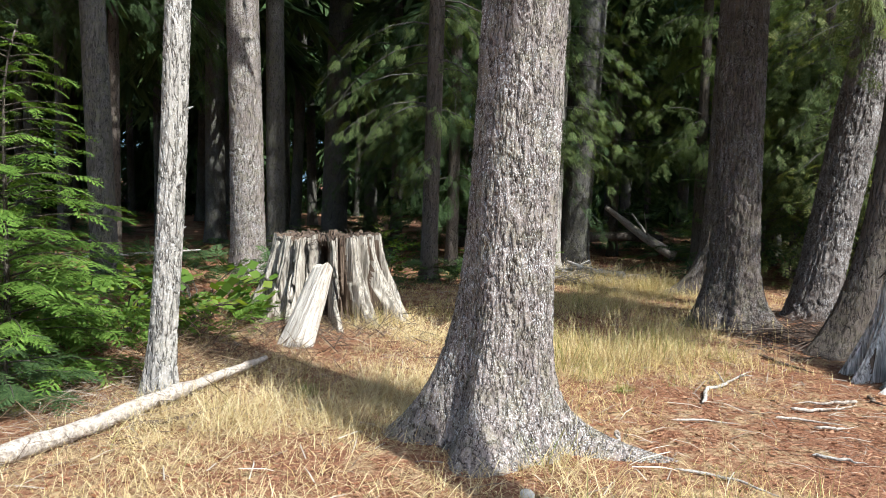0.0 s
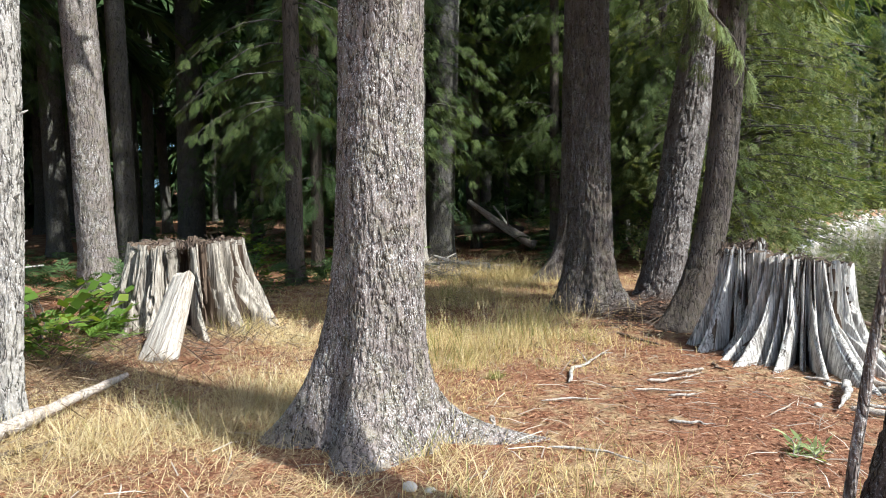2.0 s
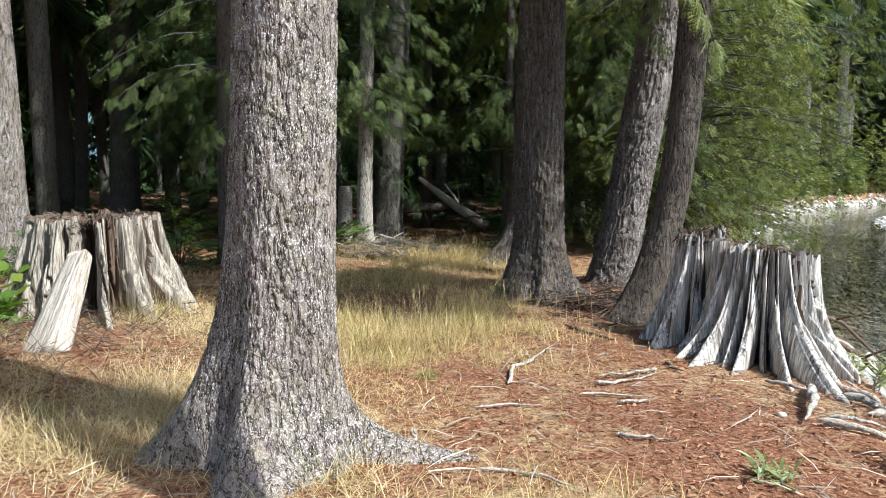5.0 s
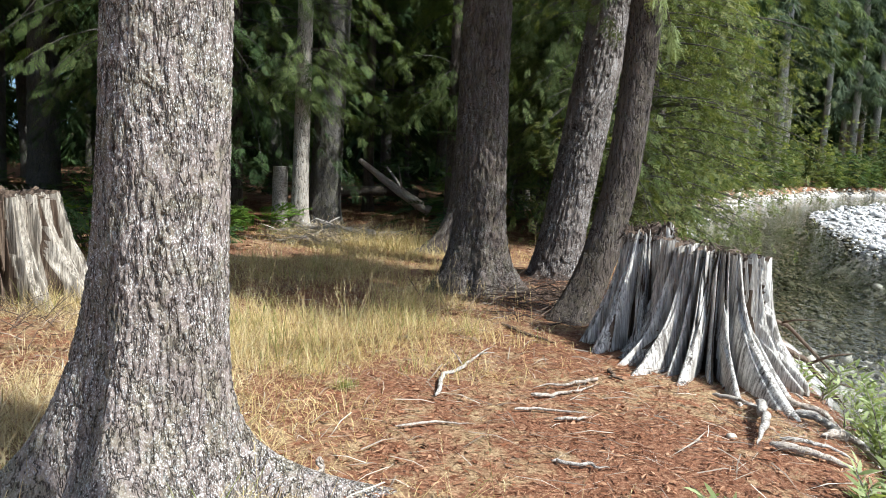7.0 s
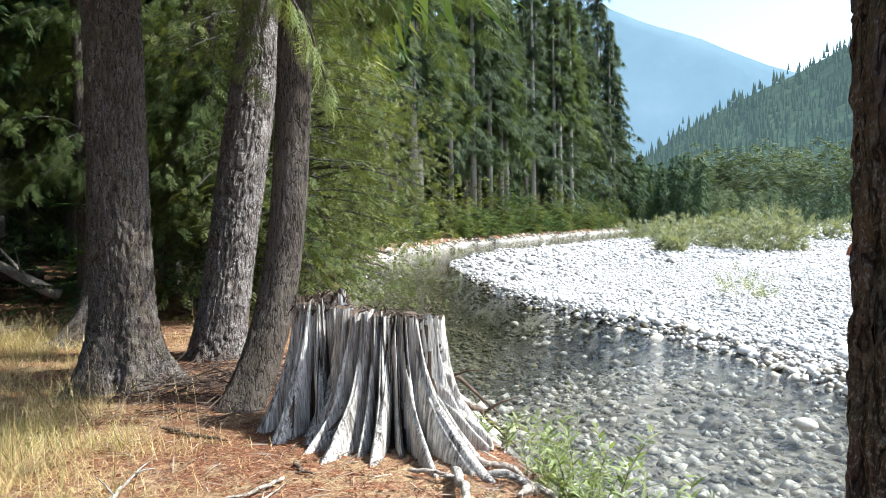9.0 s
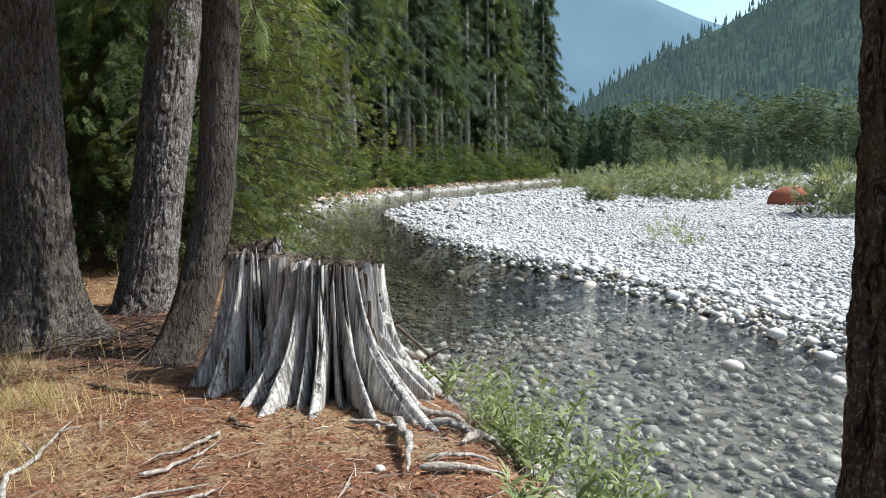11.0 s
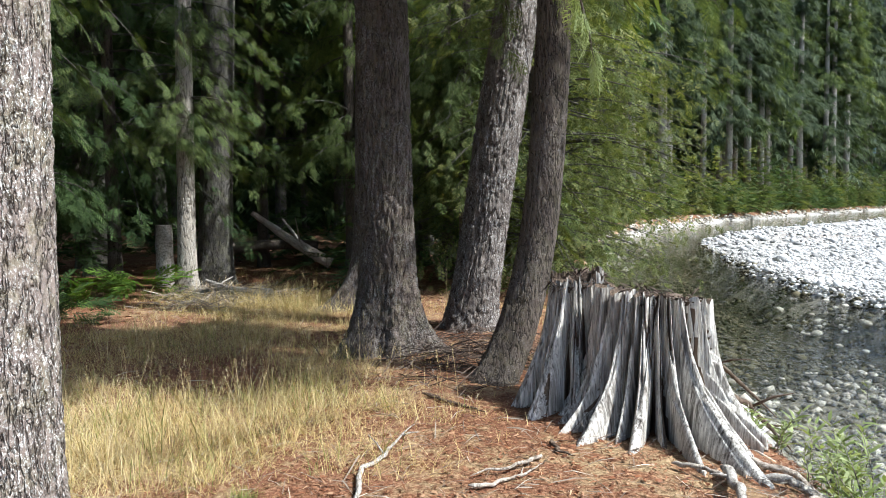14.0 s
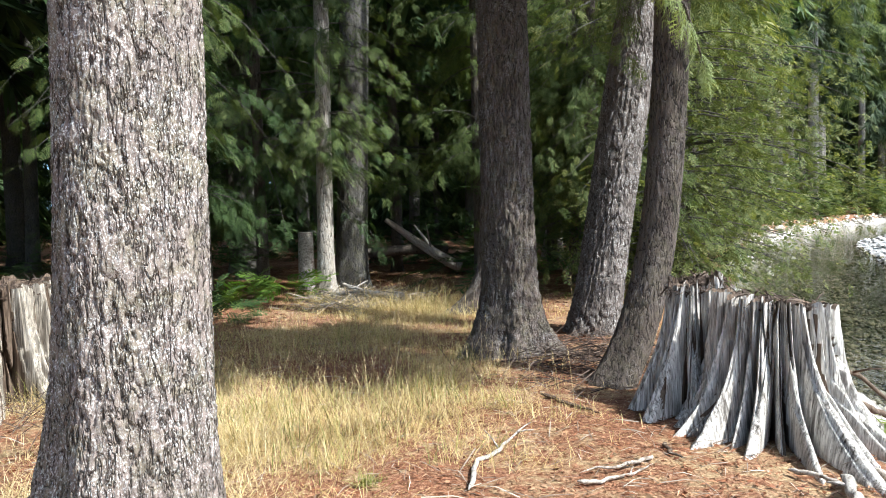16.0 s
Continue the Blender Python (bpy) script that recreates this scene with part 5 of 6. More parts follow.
def slope(name, label, az0, az1, prof, r0, r1, material, rough, seed, cuts=160):
    """A mountain side: rises from r0 to its ridge at r1, ridge height by bearing."""
    a = np.radians(np.linspace(az0, az1, cuts))
    t = np.linspace(0, 1.25, 26)
    aa, tt = np.meshgrid(a, t, indexing="ij")
    ridge = np.interp(np.degrees(aa), *zip(*prof))
    r = r0 + (r1 - r0) * tt
    up = np.where(tt <= 1, tt ** 1.2, 1 - (tt - 1) * 1.5)
    x, y = r * np.sin(aa), r * np.cos(aa)
    q = np.stack([x.ravel() / rough, y.ravel() / rough, tt.ravel()], 1)
    wob = (fnoise(q, seed, 4).reshape(aa.shape) - 0.5)
    z = np.tan(np.radians(ridge)) * r1 * up * (1 + 0.25 * wob * np.where(tt < 0.95, 1, 0.3)) - 2
    v = np.stack([x, y, z], -1).reshape(-1, 3)
    n, m = aa.shape
    i, j = np.meshgrid(np.arange(n - 1), np.arange(m - 1), indexing="ij")
    f = np.stack([i * m + j, (i + 1) * m + j, (i + 1) * m + j + 1, i * m + j + 1], -1).reshape(-1, 4)
    tagged(new(name, mesh_of(name, v, f, material)), label, "mountain", kind="structure")
    return v


slope("backdrop_mountain", "blue mountain at the valley's end, haze painted by its glow", -40, 200, ((-40, 6), (20, 10), (48, 15.2), (55.5, 16.2), (58, 15.2), (63, 13.0), (69, 10.4), (80, 6.5), (120, 5), (200, 5)), 2200, 3000, MOUNTAIN_FAR, 300, 3)
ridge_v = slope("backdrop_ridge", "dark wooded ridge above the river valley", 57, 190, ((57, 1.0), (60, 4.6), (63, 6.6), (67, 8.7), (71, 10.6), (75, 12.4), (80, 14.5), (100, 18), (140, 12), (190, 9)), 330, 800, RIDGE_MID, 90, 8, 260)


def ridge_trees():
    """Pointed trees all over the ridge."""
    ang = np.arange(5) * 2 * np.pi / 5
    tv = np.array([[math.cos(a), math.sin(a), 0] for a in ang] + [[0, 0, 1.0]]) * np.array([0.16, 0.16, 1.0])
    tf = np.array([(k, (k + 1) % 5, 5) for k in range(5)])
    pick = rng.integers(0, len(ridge_v), 22000)
    p = ridge_v[pick] + rng.normal(0, 9, (22000, 3)) * np.array([1, 1, 0.15])
    m = np.zeros((22000, 4, 4))
    s = rng.uniform(5, 13, 22000)
    for c in range(3):
        m[:, c, c] = s
    m[:, :3, 3] = p - np.array([0, 0, 2])
    m[:, 3, 3] = 1
    # RIDGE_MID gives these trees the ridge's painted haze glow too
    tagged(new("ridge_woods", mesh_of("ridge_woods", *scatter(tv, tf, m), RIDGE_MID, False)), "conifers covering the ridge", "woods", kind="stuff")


ridge_trees()

for k, (x, y, r, tall, n) in enumerate(((17.8, 8.7, 0.6, 0.8, 60), (61.5, 36.6, 2.6, 2.2, 150), (55, 30, 2.2, 2.2, 150), (48, 24, 2.2, 2.2, 170), (45, 20.5, 2.2, 2.8, 190), (41.5, 17.4, 1.8, 3.0, 190), (38, 21.4, 0.8, 1.2, 70), (63, 23, 2.6, 2.4, 150), (64, 19.7, 2.2, 2.2, 130), (32, 8.2, 1.6, 2.4, 190), (70, 30, 3, 2.5, 150), (75, 40, 3, 3.0, 150), (36, 7.5, 1.8, 2.2, 130))):
    bush("bar_willow", (x, y), "grey-green willow clump growing on the gravel bar", "shrub", r, tall * 0.85, n * 2 if k else n, TUFT_FINE if k else TWIG_WILLOW, 0.55 if k else 0.26, LEAF_SAGE, 700 + k, 3.2, False, "willows on the gravel bar")


def shelter():
    """Low rust-red cloth heap on the gravel."""
    top = thing("cloth_shelter", (39.9, 11.9, h1(39.9, 11.9)), "low rust-red cloth shelter with a white patch on the gravel", "shelter")
    ax = Vector((1.03, -1.82, 0)).normalized()
    for name, c, rx, ry, rz, mat in (("cover", 0.0, 1.25, 0.8, 1.0, TARP), ("patch", 0.75, 0.4, 0.55, 0.66, CLOTH_WHITE)):
        u, w = np.meshgrid(np.linspace(0, np.pi / 2, 10), np.arange(24) * 2 * np.pi / 24, indexing="ij")
        v = np.stack([np.sin(u) * np.cos(w) * rx + c, np.sin(u) * np.sin(w) * ry - (0.35 if c else 0), np.cos(u) ** 0.8 * rz - 0.05], -1).reshape(-1, 3)
        v *= (1 + 0.12 * (fnoise(v * 3, 5, 3) - 0.5))[:, None]
        i, j = np.meshgrid(np.arange(9), np.arange(24), indexing="ij")
        f = np.stack([i * 24 + j, (i + 1) * 24 + j, (i + 1) * 24 + (j + 1) % 24, i * 24 + (j + 1) % 24], -1).reshape(-1, 4)
        part(name, mesh_of(name, v, f, mat), top).rotation_euler[2] = math.atan2(ax.y, ax.x)


shelter()
log("driftwood", [(57.5, 27.0, -0.3), (57.2, 27.1, 0.5), (56.9, 27.4, 1.4)], [0.35, 0.16, 0.05], "white driftwood root standing on the gravel bar", WOOD_PALE, "driftwood", seed=31, stubs=[(0.5, (-0.8, 0.5, 0.5), 1.0, 0.1), (0.3, (0.8, -0.5, 0.2), 1.2, 0.1)])


# ---- stones ----
def stone_shapes(n, sub, seed):
    shapes = []
    for k in range(n):
        bm = bmesh.new()
        bmesh.ops.create_icosphere(bm, subdivisions=sub, radius=0.5)
        v = np.array([q.co[:] for q in bm.verts])
        f = np.array([[q.index for q in face.verts] for face in bm.faces])
        bm.free()
        v = v * np.array([1.0, 0.78, 0.5]) * (1 + 0.35 * (fnoise(v * 2.2 + k * 7, seed + k, 2) - 0.5))[:, None]
        shapes.append((v, f))
    return shapes


ROUND, ROUGH = stone_shapes(4, 2, 3), stone_shapes(5, 1, 9)
OCTA = []
for k in range(4):
    ov = np.array([(0.5, 0, 0), (-0.5, 0, 0), (0, 0.4, 0), (0, -0.4, 0), (0.1, 0.05, 0.27), (0, 0, -0.25)]) + rng.normal(0, 0.06, (6, 3))
    OCTA.append((ov, np.array([(0, 2, 4), (2, 1, 4), (1, 3, 4), (3, 0, 4), (2, 0, 5), (1, 2, 5), (3, 1, 5), (0, 3, 5)])))


def stone_mats(x, y, size, sink=0.3, z=None):
    n = len(x)
    a, tilt = rng.uniform(0, 6.283, n), rng.normal(0, 0.25, (n, 2))
    fwd = np.stack([np.cos(a), np.sin(a), tilt[:, 0]], 1)
    up = np.stack([tilt[:, 1], tilt[:, 0], np.ones(n)], 1)
    zz = height(x, y) if z is None else z
    return frames(np.stack([x, y, zz + size * 0.5 * (0.5 - sink)], 1), fwd, up, size)


def strew(name, label, x, y, size, shapes, material, sink=0.3):
    m = stone_mats(x, y, size, sink)
    k = rng.integers(0, len(shapes), len(x))
    v, f = join(*[scatter(*s, m[k == i]) for i, s in enumerate(shapes)])
    tagged(new(name, mesh_of(name, v, f, material)), label, "stones", kind="stuff")


def bar_places(n, e0, e1, power, y0, y1):
    y = y0 + (y1 - y0) * rng.random(n)
    e = e0 + (e1 - e0) * rng.random(n) ** power
    slope_y = np.interp(y + 0.5, BAR_Y, BAR_X) - np.interp(y - 0.5, BAR_Y, BAR_X)
    return np.interp(y, BAR_Y, BAR_X) + e * np.sqrt(1 + slope_y ** 2), y


def dry(x, y):
    keep = height(x, y) > WATER_Z + 0.01
    return x[keep], y[keep]


x, y = dry(*bar_places(9000, 0.0, 5, 1.2, -3, 16))
strew("cobbles_near", "pale rounded cobbles of the gravel bar", x, y, rng.gamma(2.2, 0.024, len(x)) + 0.035, ROUGH, STONE)
x, y = dry(*bar_places(26000, 0.3, 12, 1.0, -4, 20))
strew("pebbles_near", "small pale pebbles between the cobbles", x, y, rng.gamma(2.0, 0.018, len(x)) + 0.035, OCTA, STONE)
x, y = dry(*bar_places(16000, 4, 30, 1.0, -8, 24))
strew("cobbles_middle", "pale rounded cobbles of the gravel bar", x, y, rng.gamma(2.4, 0.024, len(x)) + 0.045, OCTA, STONE)
x, y = dry(*bar_places(16000, 0.2, 60, 1.1, 16, 56))
strew("cobbles_far", "pale rounded cobbles of the gravel bar", x, y, rng.gamma(2.8, 0.05, len(x)) + 0.06, OCTA, STONE)
n = 15000
y = -2 + 32 * rng.random(n) ** 1.25
xa, xb = np.interp(y, BANK_Y, BANK_X) + 0.3, np.interp(y, BAR_Y, BAR_X) + 0.8
x = xa + (xb - xa) * rng.random(n)
size = rng.gamma(1.9, 0.034, n) + 0.04
pool = y + rng.normal(0, 0.8, n) > 8.5
strew("river_bed_stones", "brown and grey stones under shallow water", x[~pool], y[~pool], size[~pool], OCTA, STONE_WET, 0.35)
strew("pool_stones", "stones on the bed of the pool, coloured dark for deep water", x[pool], y[pool], size[pool], OCTA, STONE_DIMMED, 0.35)
y = rng.uniform(24, 70, 1500)
x = np.interp(y, BANK_Y, BANK_X) + rng.normal(0.2, 0.6, 1500)
strew("shore_stones", "grey stones along the far shore", x, y, rng.uniform(0.12, 0.38, 1500), ROUGH, STONE_WET)

COBBLES = [mesh_of("cobble", *s, STONE) for s in ROUND] + [mesh_of("wet_cobble", *s, STONE_WET) for s in ROUND]
def drowned(m):
    return 4 if m[2][3] < WATER_Z + 0.02 else 0


bx, by = bar_places(260, -0.25, 2.4, 1.3, 2.5, 13)
bs = np.clip(rng.gamma(2.6, 0.035, 260) + 0.06, 0.08, 0.3)
for k, m in enumerate(stone_mats(bx, by, bs)):
    ob = part("cobble", COBBLES[k % 4 + drowned(m)], ground)
    ob.matrix_world = Matrix(m.tolist())


def boulder(x, y, size, z, label, material):
    top = thing("boulder", (x, y, z), label, "boulder")
    v, f = ROUND[int(size * 50) % 4]
    part("stone", mesh_of("stone", v * size, f, material), top).rotation_euler[2] = size * 17


boulder(8.62, 4.29, 0.26, -0.6, "round grey boulder standing in the shallow river", STONE_WET)
boulder(10.14, 4.28, 0.26, -0.52, "pale boulder at the water's edge", STONE)
boulder(11.82, 6.21, 0.3, -0.5, "pale boulder at the edge of the gravel bar", STONE)
boulder(8.7, 3.3, 0.2, -0.6, "small dark boulder breaking the water", STONE_WET)
boulder(9.6, 3.6, 0.24, -0.58, "pale boulder in the shallows", STONE)
boulder(3.33, 4.25, 0.07, 0.03, "small grey stone on needle litter", STONE_WET)
boulder(0.45, 3.5, 0.1, 0.03, "small grey stone at the foot of the conifer", STONE_WET)
boulder(0.55, 3.46, 0.07, 0.02, "small bluish stone at the foot of the conifer", STONE_WET)


# ---- grass and litter ----
def blade(bend):
    t = np.array([0, 0.4, 0.75, 1.0])
    c = np.stack([bend * t ** 2, 0 * t, t * (1 - 0.25 * bend * t)], 1)
    w = np.array([0.5, 0.45, 0.28, 0.0])
    v = np.concatenate([c + np.outer(w, (0, 1, 0)), c[:3] - np.outer(w[:3], (0, 1, 0))])
    return v, np.array([(0, 4, 5), (0, 5, 1), (1, 5, 6), (1, 6, 2), (2, 6, 3)])


BLADES = [blade(b) for b in (0.15, 0.4, 0.75)]


def grass_amount(x, y):
    """How thick the grass stands at a place, 0 to 1."""
    p = np.stack([x, y, x * 0], 1)
    n = fnoise(p * 1.1, 33, 3)
    patch = np.exp(-(((x - 1.75) / 1.35) ** 2 + ((y - 6.5) / 1.55) ** 2)) * 1.25
    patch = np.maximum(patch, 0.8 * np.exp(-(((x - 2.6) / 0.9) ** 2 + ((y - 8.3) / 0.9) ** 2)))
    patch = np.maximum(patch, 0.8 * np.exp(-(((x + 0.6) / 1.45) ** 2 + ((y - 4.4) / 2.2) ** 2)))
    patch = np.maximum(patch, 0.6 * np.exp(-(((x + 0.2) / 1.5) ** 2 + ((y - 8.6) / 1.6) ** 2)))
    patch = np.maximum(patch, 0.75 * np.exp(-(((x - 3.2) / 1.8) ** 2 + ((y - 12.6) / 2.4) ** 2)))
    patch = np.maximum(patch, 0.6 * np.exp(-(((x - 1.5) / 2.4) ** 2 + ((y - 10.3) / 1.5) ** 2)))
    patch = np.maximum(patch, 0.5 * np.exp(-(((x - 5.6) / 0.9) ** 2 + ((y - 10.9) / 1.2) ** 2)))
    patch = np.maximum(patch, 0.5 * np.exp(-(((x - 1.2) / 1.2) ** 2 + ((y - 3.45) / 0.6) ** 2)))
    patch = np.maximum(patch, 0.14)
    litter = np.exp(-(((x - 2.9) / 1.3) ** 2 + ((y - 4.6) / 1.2) ** 2))
    return np.clip(patch * np.clip(4.2 * n - 1.2, 0.06, 1.5) - litter * 0.6, 0, 1)


def clear(x, y):
    """Away from the trunks' feet and the stumps."""
    ok = np.ones(len(x), bool)
    for a, b, r in ((0.36, 4.2, 0.33), (3.52, 8.75, 0.36), (4.8, 9.42, 0.3), (-1.36, 9.6, 0.85), (4.35, 6.0, 0.9), (1.9, 1.8, 0.3), (3.97, 7.1, 0.25), (-2.02, 5.2, 0.1)):
        ok &= (x - a) ** 2 + (y - b) ** 2 > r * r
    return ok & (across(x, y, BANK_Y, BANK_X) < -0.35)


def grass(name, label, n, box, hmin, hmax, lie, wide, material, thresh=0.0, power=1.0, clump=0, west=1.0):
    x, y = rng.uniform(box[0], box[1], n), rng.uniform(box[2], box[3], n)
    if clump:
        c = rng.integers(0, n // clump, n)
        ox, oy = rng.normal(0, 0.05, n), rng.normal(0, 0.05, n)
        x, y = x[c] + ox, y[c] + oy
        out = np.arctan2(oy, ox)
    g = grass_amount(x, y)
    keep = (rng.random(n) < g ** power * np.where((x < 0.4) & (y < 8), west, 1.0)) & (g > thresh) & clear(x, y)
    x, y, g = x[keep], y[keep], g[keep]
    n = len(x)
    a = out[keep] + rng.normal(0, 0.7, n) if clump else rng.uniform(0, 6.283, n)
    tilt = np.abs(rng.normal(lie, 0.35, n))
    up = np.stack([np.cos(a) * np.sin(tilt), np.sin(a) * np.sin(tilt), np.cos(tilt)], 1)
    side = np.stack([-np.sin(a + 0.3), np.cos(a + 0.3), np.zeros(n)], 1)
    hgt = rng.uniform(hmin, hmax, n) * (0.5 + 0.65 * g) * (0.5 + fnoise(np.stack([x, y, x * 0], 1) * 2.5, 61, 2))
    m = np.zeros((n, 4, 4))
    m[:, :3, 2] = up * hgt[:, None]
    m[:, :3, 1] = side * (wide * rng.uniform(0.6, 1.4, n))[:, None]
    m[:, :3, 0] = unit(np.cross(side, up)) * hgt[:, None]
    m[:, :3, 3] = np.stack([x, y, height(x, y) - 0.01], 1)
    m[:, 3, 3] = 1
    k = rng.integers(0, 3, n)
    v, f = join(*[scatter(*b, m[k == i]) for i, b in enumerate(BLADES)])
    tagged(new(name, mesh_of(name, v, f, material, False)), label, "grass", kind="stuff")


grass("tall_dry_grass", "tall golden dry grass in the clearing", 230000, (-4, 7, 2.4, 15), 0.09, 0.33, 0.62, 0.0026, GRASS_DRY, 0.12, 1.2, 9, 0.4)
grass("green_grass", "fading green grass among dry stalks", 26000, (-4, 7, 2.4, 15), 0.12, 0.42, 0.3, 0.0035, GRASS_GREEN, 0.25, 1.8, 9, 0.15)
grass("flattened_straw", "flattened straw on the forest floor", 150000, (-4.5, 7, 1.8, 14), 0.08, 0.26, 1.2, 0.003, GRASS_DRY, 0.02, 0.6)


def seed_heads():
    """Tall thin stalks with feathery heads."""
    b = BLADES[1]
    stalk = b[0] * np.array([0.25, 1, 1])
    tuft = []
    for k in range(10):
        z = 0.8 + 0.2 * k / 10
        a = k * 2.4
        d = np.array([math.cos(a), math.sin(a), 1.2]) * 0.03 * (1.2 - k / 12)
        s = np.array([-math.sin(a), math.cos(a), 0]) * 0.005
        c = np.array([0.25 * 0.4 * z * z, 0, z * 0.92])
        tuft.append((np.array([c - s, c + d, c + s]), np.array([(0, 1, 2)])))
    n = 420
    x, y = rng.uniform(-3.5, 5.5, 9000), rng.uniform(3, 13, 9000)
    keep = (grass_amount(x, y) > 0.3) & clear(x, y) & (x > 0.7)
    x, y = x[keep][:n], y[keep][:n]
    n = len(x)
    a, hgt = rng.uniform(0, 6.283, n), rng.uniform(0.28, 0.55, n)
    m = np.zeros((n, 4, 4))
    lean = rng.normal(0, 0.2, (n, 2))
    m[:, 0, 0], m[:, 1, 0] = np.cos(a) * hgt, np.sin(a) * hgt
    m[:, 0, 1], m[:, 1, 1] = -np.sin(a) * hgt, np.cos(a) * hgt
    m[:, 0, 2], m[:, 1, 2], m[:, 2, 2] = lean[:, 0] * hgt, lean[:, 1] * hgt, hgt
    m[:, :3, 3] = np.stack([x, y, height(x, y)], 1)
    m[:, 3, 3] = 1
    stalk = stalk * np.array([1, 0.006, 1])
    tv, tf = join((stalk, b[1]), *tuft)
    tagged(new("seed_head_grass", mesh_of("seed_head_grass", *scatter(tv, tf, m), GRASS_PALE, False)), "thin grass stalks with pale feathery seed heads", "grass", kind="stuff")


seed_heads()
grass("path_straw", "sunlit straw along the forest path", 26000, (-1.5, 6.0, 11.0, 18), 0.14, 0.4, 0.8, 0.006, GRASS_DRY, 0.1, 0.9)
grass("matted_straw", "bleached straw matted in all directions", 95000, (-3.6, 0.9, 2.2, 8.6), 0.12, 0.34, 1.05, 0.0032, GRASS_PALE, 0.08, 0.7, 8)


def grass_tuft(x, y, size, label):
    """A small green tussock."""
    n = 170
    a, t = rng.uniform(0, 6.283, n), np.abs(rng.normal(0.5, 0.3, n))
    up = np.stack([np.cos(a) * np.sin(t), np.sin(a) * np.sin(t), np.cos(t)], 1)
    side = np.stack([-np.sin(a), np.cos(a), np.zeros(n)], 1)
    hgt = rng.uniform(0.5, 1.0, n) * size
    m = np.zeros((n, 4, 4))
    m[:, :3, 2], m[:, :3, 1], m[:, :3, 0] = up * hgt[:, None], side * 0.003, unit(np.cross(side, up)) * hgt[:, None]
    m[:, 0, 3], m[:, 1, 3] = rng.normal(0, 0.25 * size, n), rng.normal(0, 0.25 * size, n)
    m[:, 3, 3] = 1
    top = thing("grass_tuft", on(x, y, -0.01), label, "grass tuft")
    part("grass", mesh_of("grass", *scatter(*BLADES[1], m), GRASS_GREEN, False), top)["kind"] = "stuff"


grass_tuft(1.41, 5.47, 0.14, "small green grass tuft in dry litter")
grass_tuft(-2.75, 4.7, 0.13, "small mossy green tuft by the fallen log")
grass_tuft(-0.95, 5.3, 0.24, "fading tall grass tuft beside the tree's shadow")


def litter(name, label, n, box, size, wide, material, bias):
    x, y = rng.uniform(box[0], box[1], n), rng.uniform(box[2], box[3], n)
    keep = (rng.random(n) < np.clip(1.0 - bias * grass_amount(x, y), 0.1, 1)) & (across(x, y, BANK_Y, BANK_X) < 0.1)
    x, y = x[keep], y[keep]
    n = len(x)
    a, ln = rng.uniform(0, 6.283, n), rng.uniform(size * 0.5, size * 1.5, n)
    fwd = np.stack([np.cos(a), np.sin(a), rng.normal(0, 0.15, n)], 1)
    m = frames(np.stack([x, y, height(x, y) + rng.uniform(0.002, 0.014, n)], 1), fwd, np.stack([rng.normal(0, 0.5, n), rng.normal(0, 0.5, n), np.ones(n)], 1), ln)
    tv = np.array([(-0.5, -wide, 0), (0, -wide, 0.08), (0.5, 0, 0), (0, wide, 0.08), (-0.5, wide, 0)])
    tagged(new(name, mesh_of(name, *scatter(tv, np.array([(0, 1, 4), (1, 3, 4), (1, 2, 3)]), m), material, False)), label, "litter", kind="stuff")


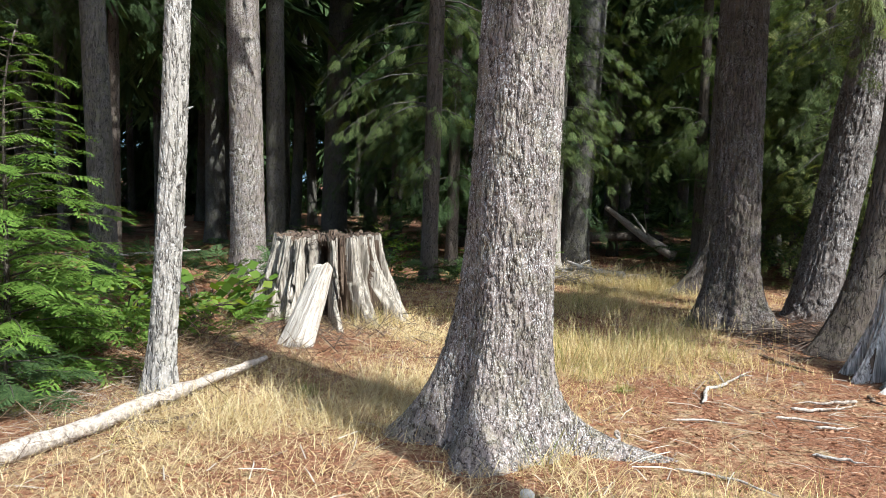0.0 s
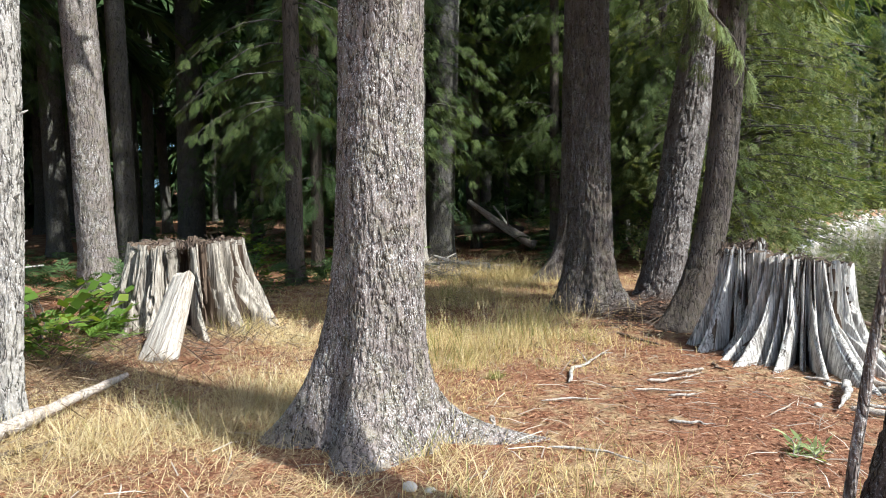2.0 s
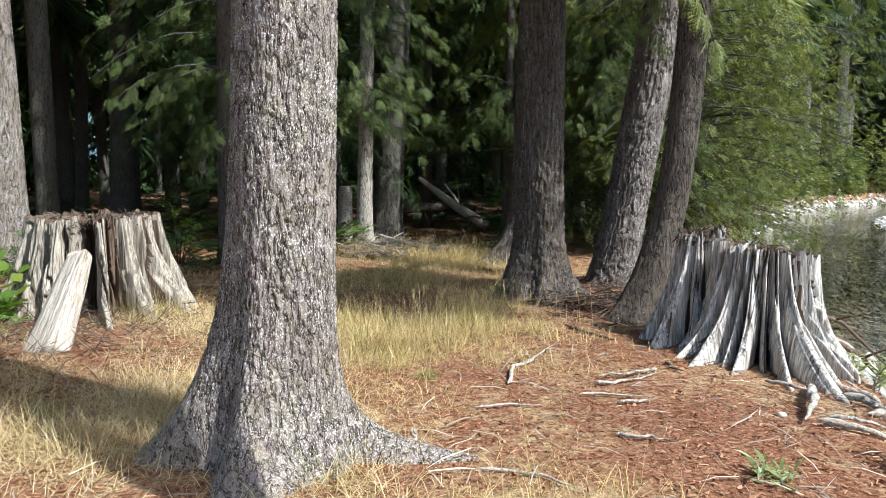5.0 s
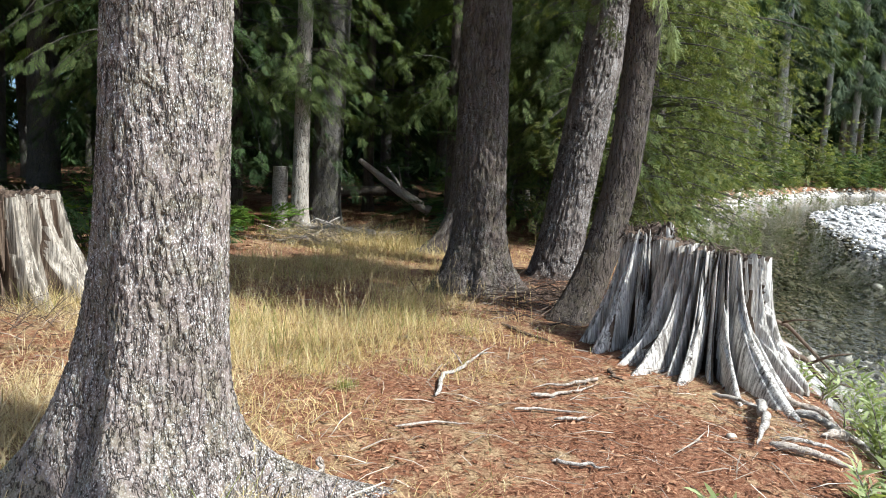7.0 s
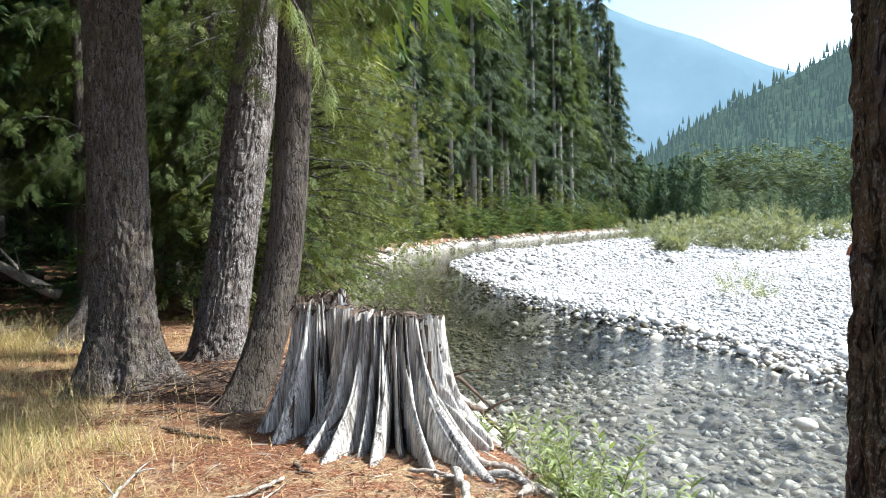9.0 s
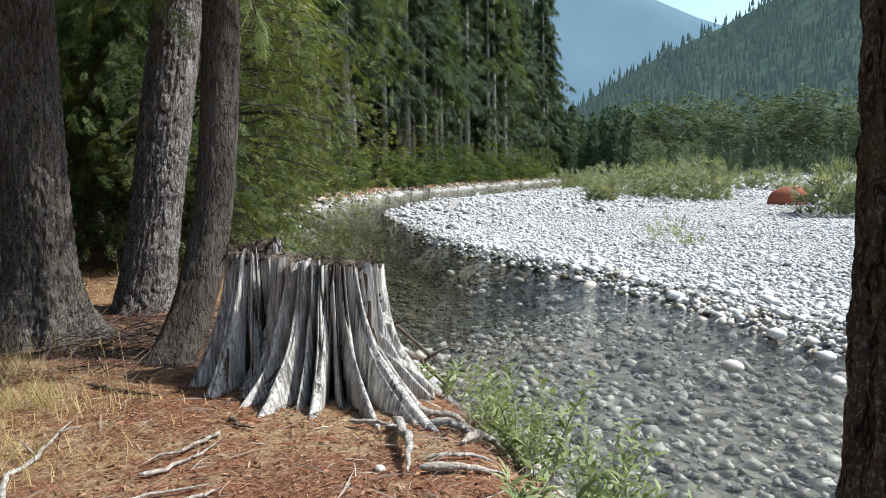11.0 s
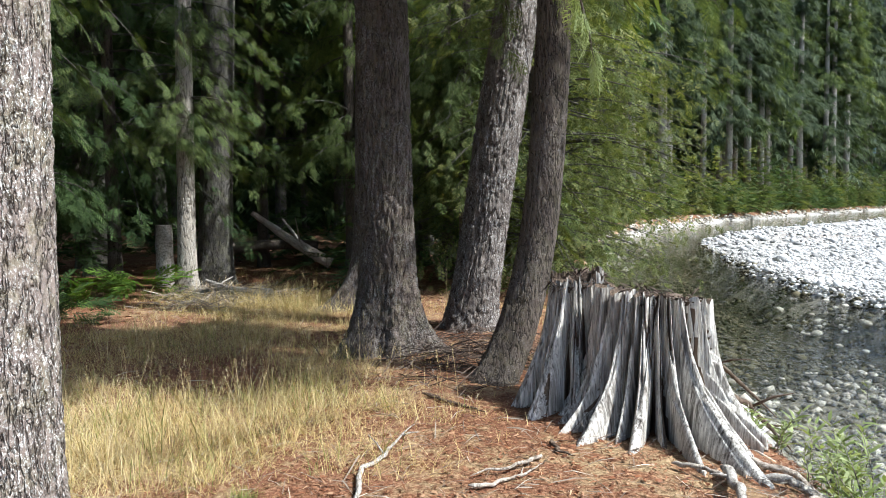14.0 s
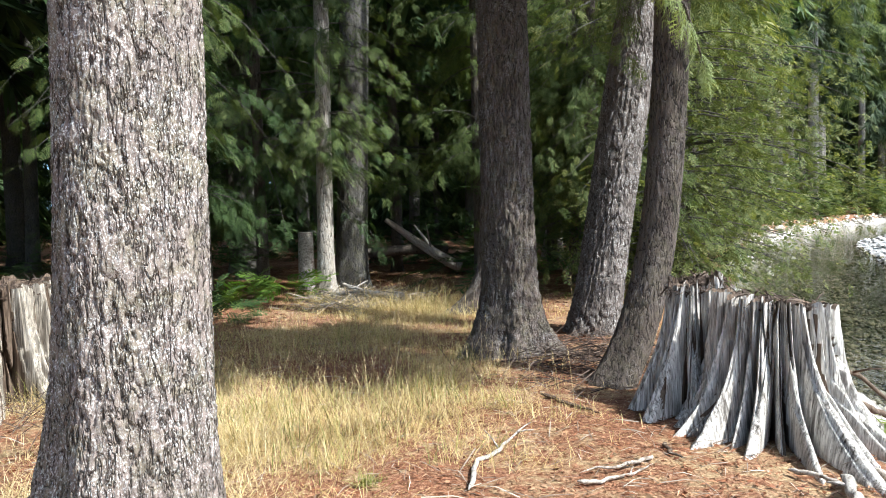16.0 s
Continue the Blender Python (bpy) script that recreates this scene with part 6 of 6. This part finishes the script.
litter("needle_litter", "red-brown fallen needles and bark flakes", 70000, (-3.5, 6, 1.5, 10), 0.045, 0.06, LITTER, 0.7)
litter("bark_litter", "small bark scales and cone pieces", 12000, (-3.5, 6, 1.5, 10), 0.03, 0.22, LITTER, 0.7)
litter("fallen_twigs", "fine grey fallen twigs on the ground", 3800, (-4, 6, 1.5, 13), 0.22, 0.012, TWIG_DRY, 0.3)
litter("woodland_litter", "fallen needles under the trees", 26000, (-9, 9, 9, 22), 0.1, 0.06, LITTER, 0.3)


def debris(name, label, n, at, spread, rise, size, material):
    """Dead twigs heaped on the ground."""
    x, y = rng.normal(at[0], spread[0], n), rng.normal(at[1], spread[1], n)
    a = rng.uniform(0, 6.283, n)
    fwd = np.stack([np.cos(a), np.sin(a), rng.normal(rise, 0.3, n)], 1)
    m = frames(np.stack([x, y, height(x, y) + np.abs(rng.normal(0, 0.06, n))], 1), fwd, np.tile((0, 0, 1.0), (n, 1)), rng.uniform(size * 0.4, size * 1.3, n))
    tv = np.array([(-0.5, -0.008, 0), (-0.5, 0.008, 0), (0, 0, 0.02), (0.5, 0, 0)])
    tagged(new(name, mesh_of(name, *scatter(tv, np.array([(0, 2, 1), (0, 3, 2), (1, 2, 3)]), m), material, False)), label, "twigs", kind="stuff")


debris("twig_heap", "dark dead twigs heaped between the trunks", 1100, (4.15, 8.0), (0.5, 0.65), 0.1, 0.4, DEAD_TWIG)
debris("dead_brush", "brown dead brush before the broken stump", 900, (-1.7, 7.9), (0.8, 0.7), 0.5, 0.34, DEAD_TWIG)
debris("brown_brush", "brown dead brush between the log and the stump", 1100, (-2.1, 6.4), (0.6, 0.75), 0.5, 0.3, TWIG_BROWN)
debris("log_scraps", "bark scraps and twigs beside the fallen log", 700, (-2.55, 4.3), (0.45, 0.6), 0.1, 0.2, TWIG_BROWN)
debris("dry_brush", "dry grey twigs beside the fallen log", 700, (-2.5, 5.0), (0.5, 0.8), 0.15, 0.18, TWIG_DRY)
debris("root_twigs", "grey twigs and root ends at the bank edge", 130, (3.7, 4.15), (0.35, 0.3), 0.05, 0.15, TWIG_DRY)
debris("path_twigs", "fallen twigs around the weathered log end", 800, (2.7, 13.6), (0.45, 0.6), 0.2, 0.6, TWIG_DRY)
debris("clearing_twigs", "scattered dry twigs in the clearing", 420, (2.2, 5.0), (1.0, 0.9), 0.05, 0.13, TWIG_DRY)
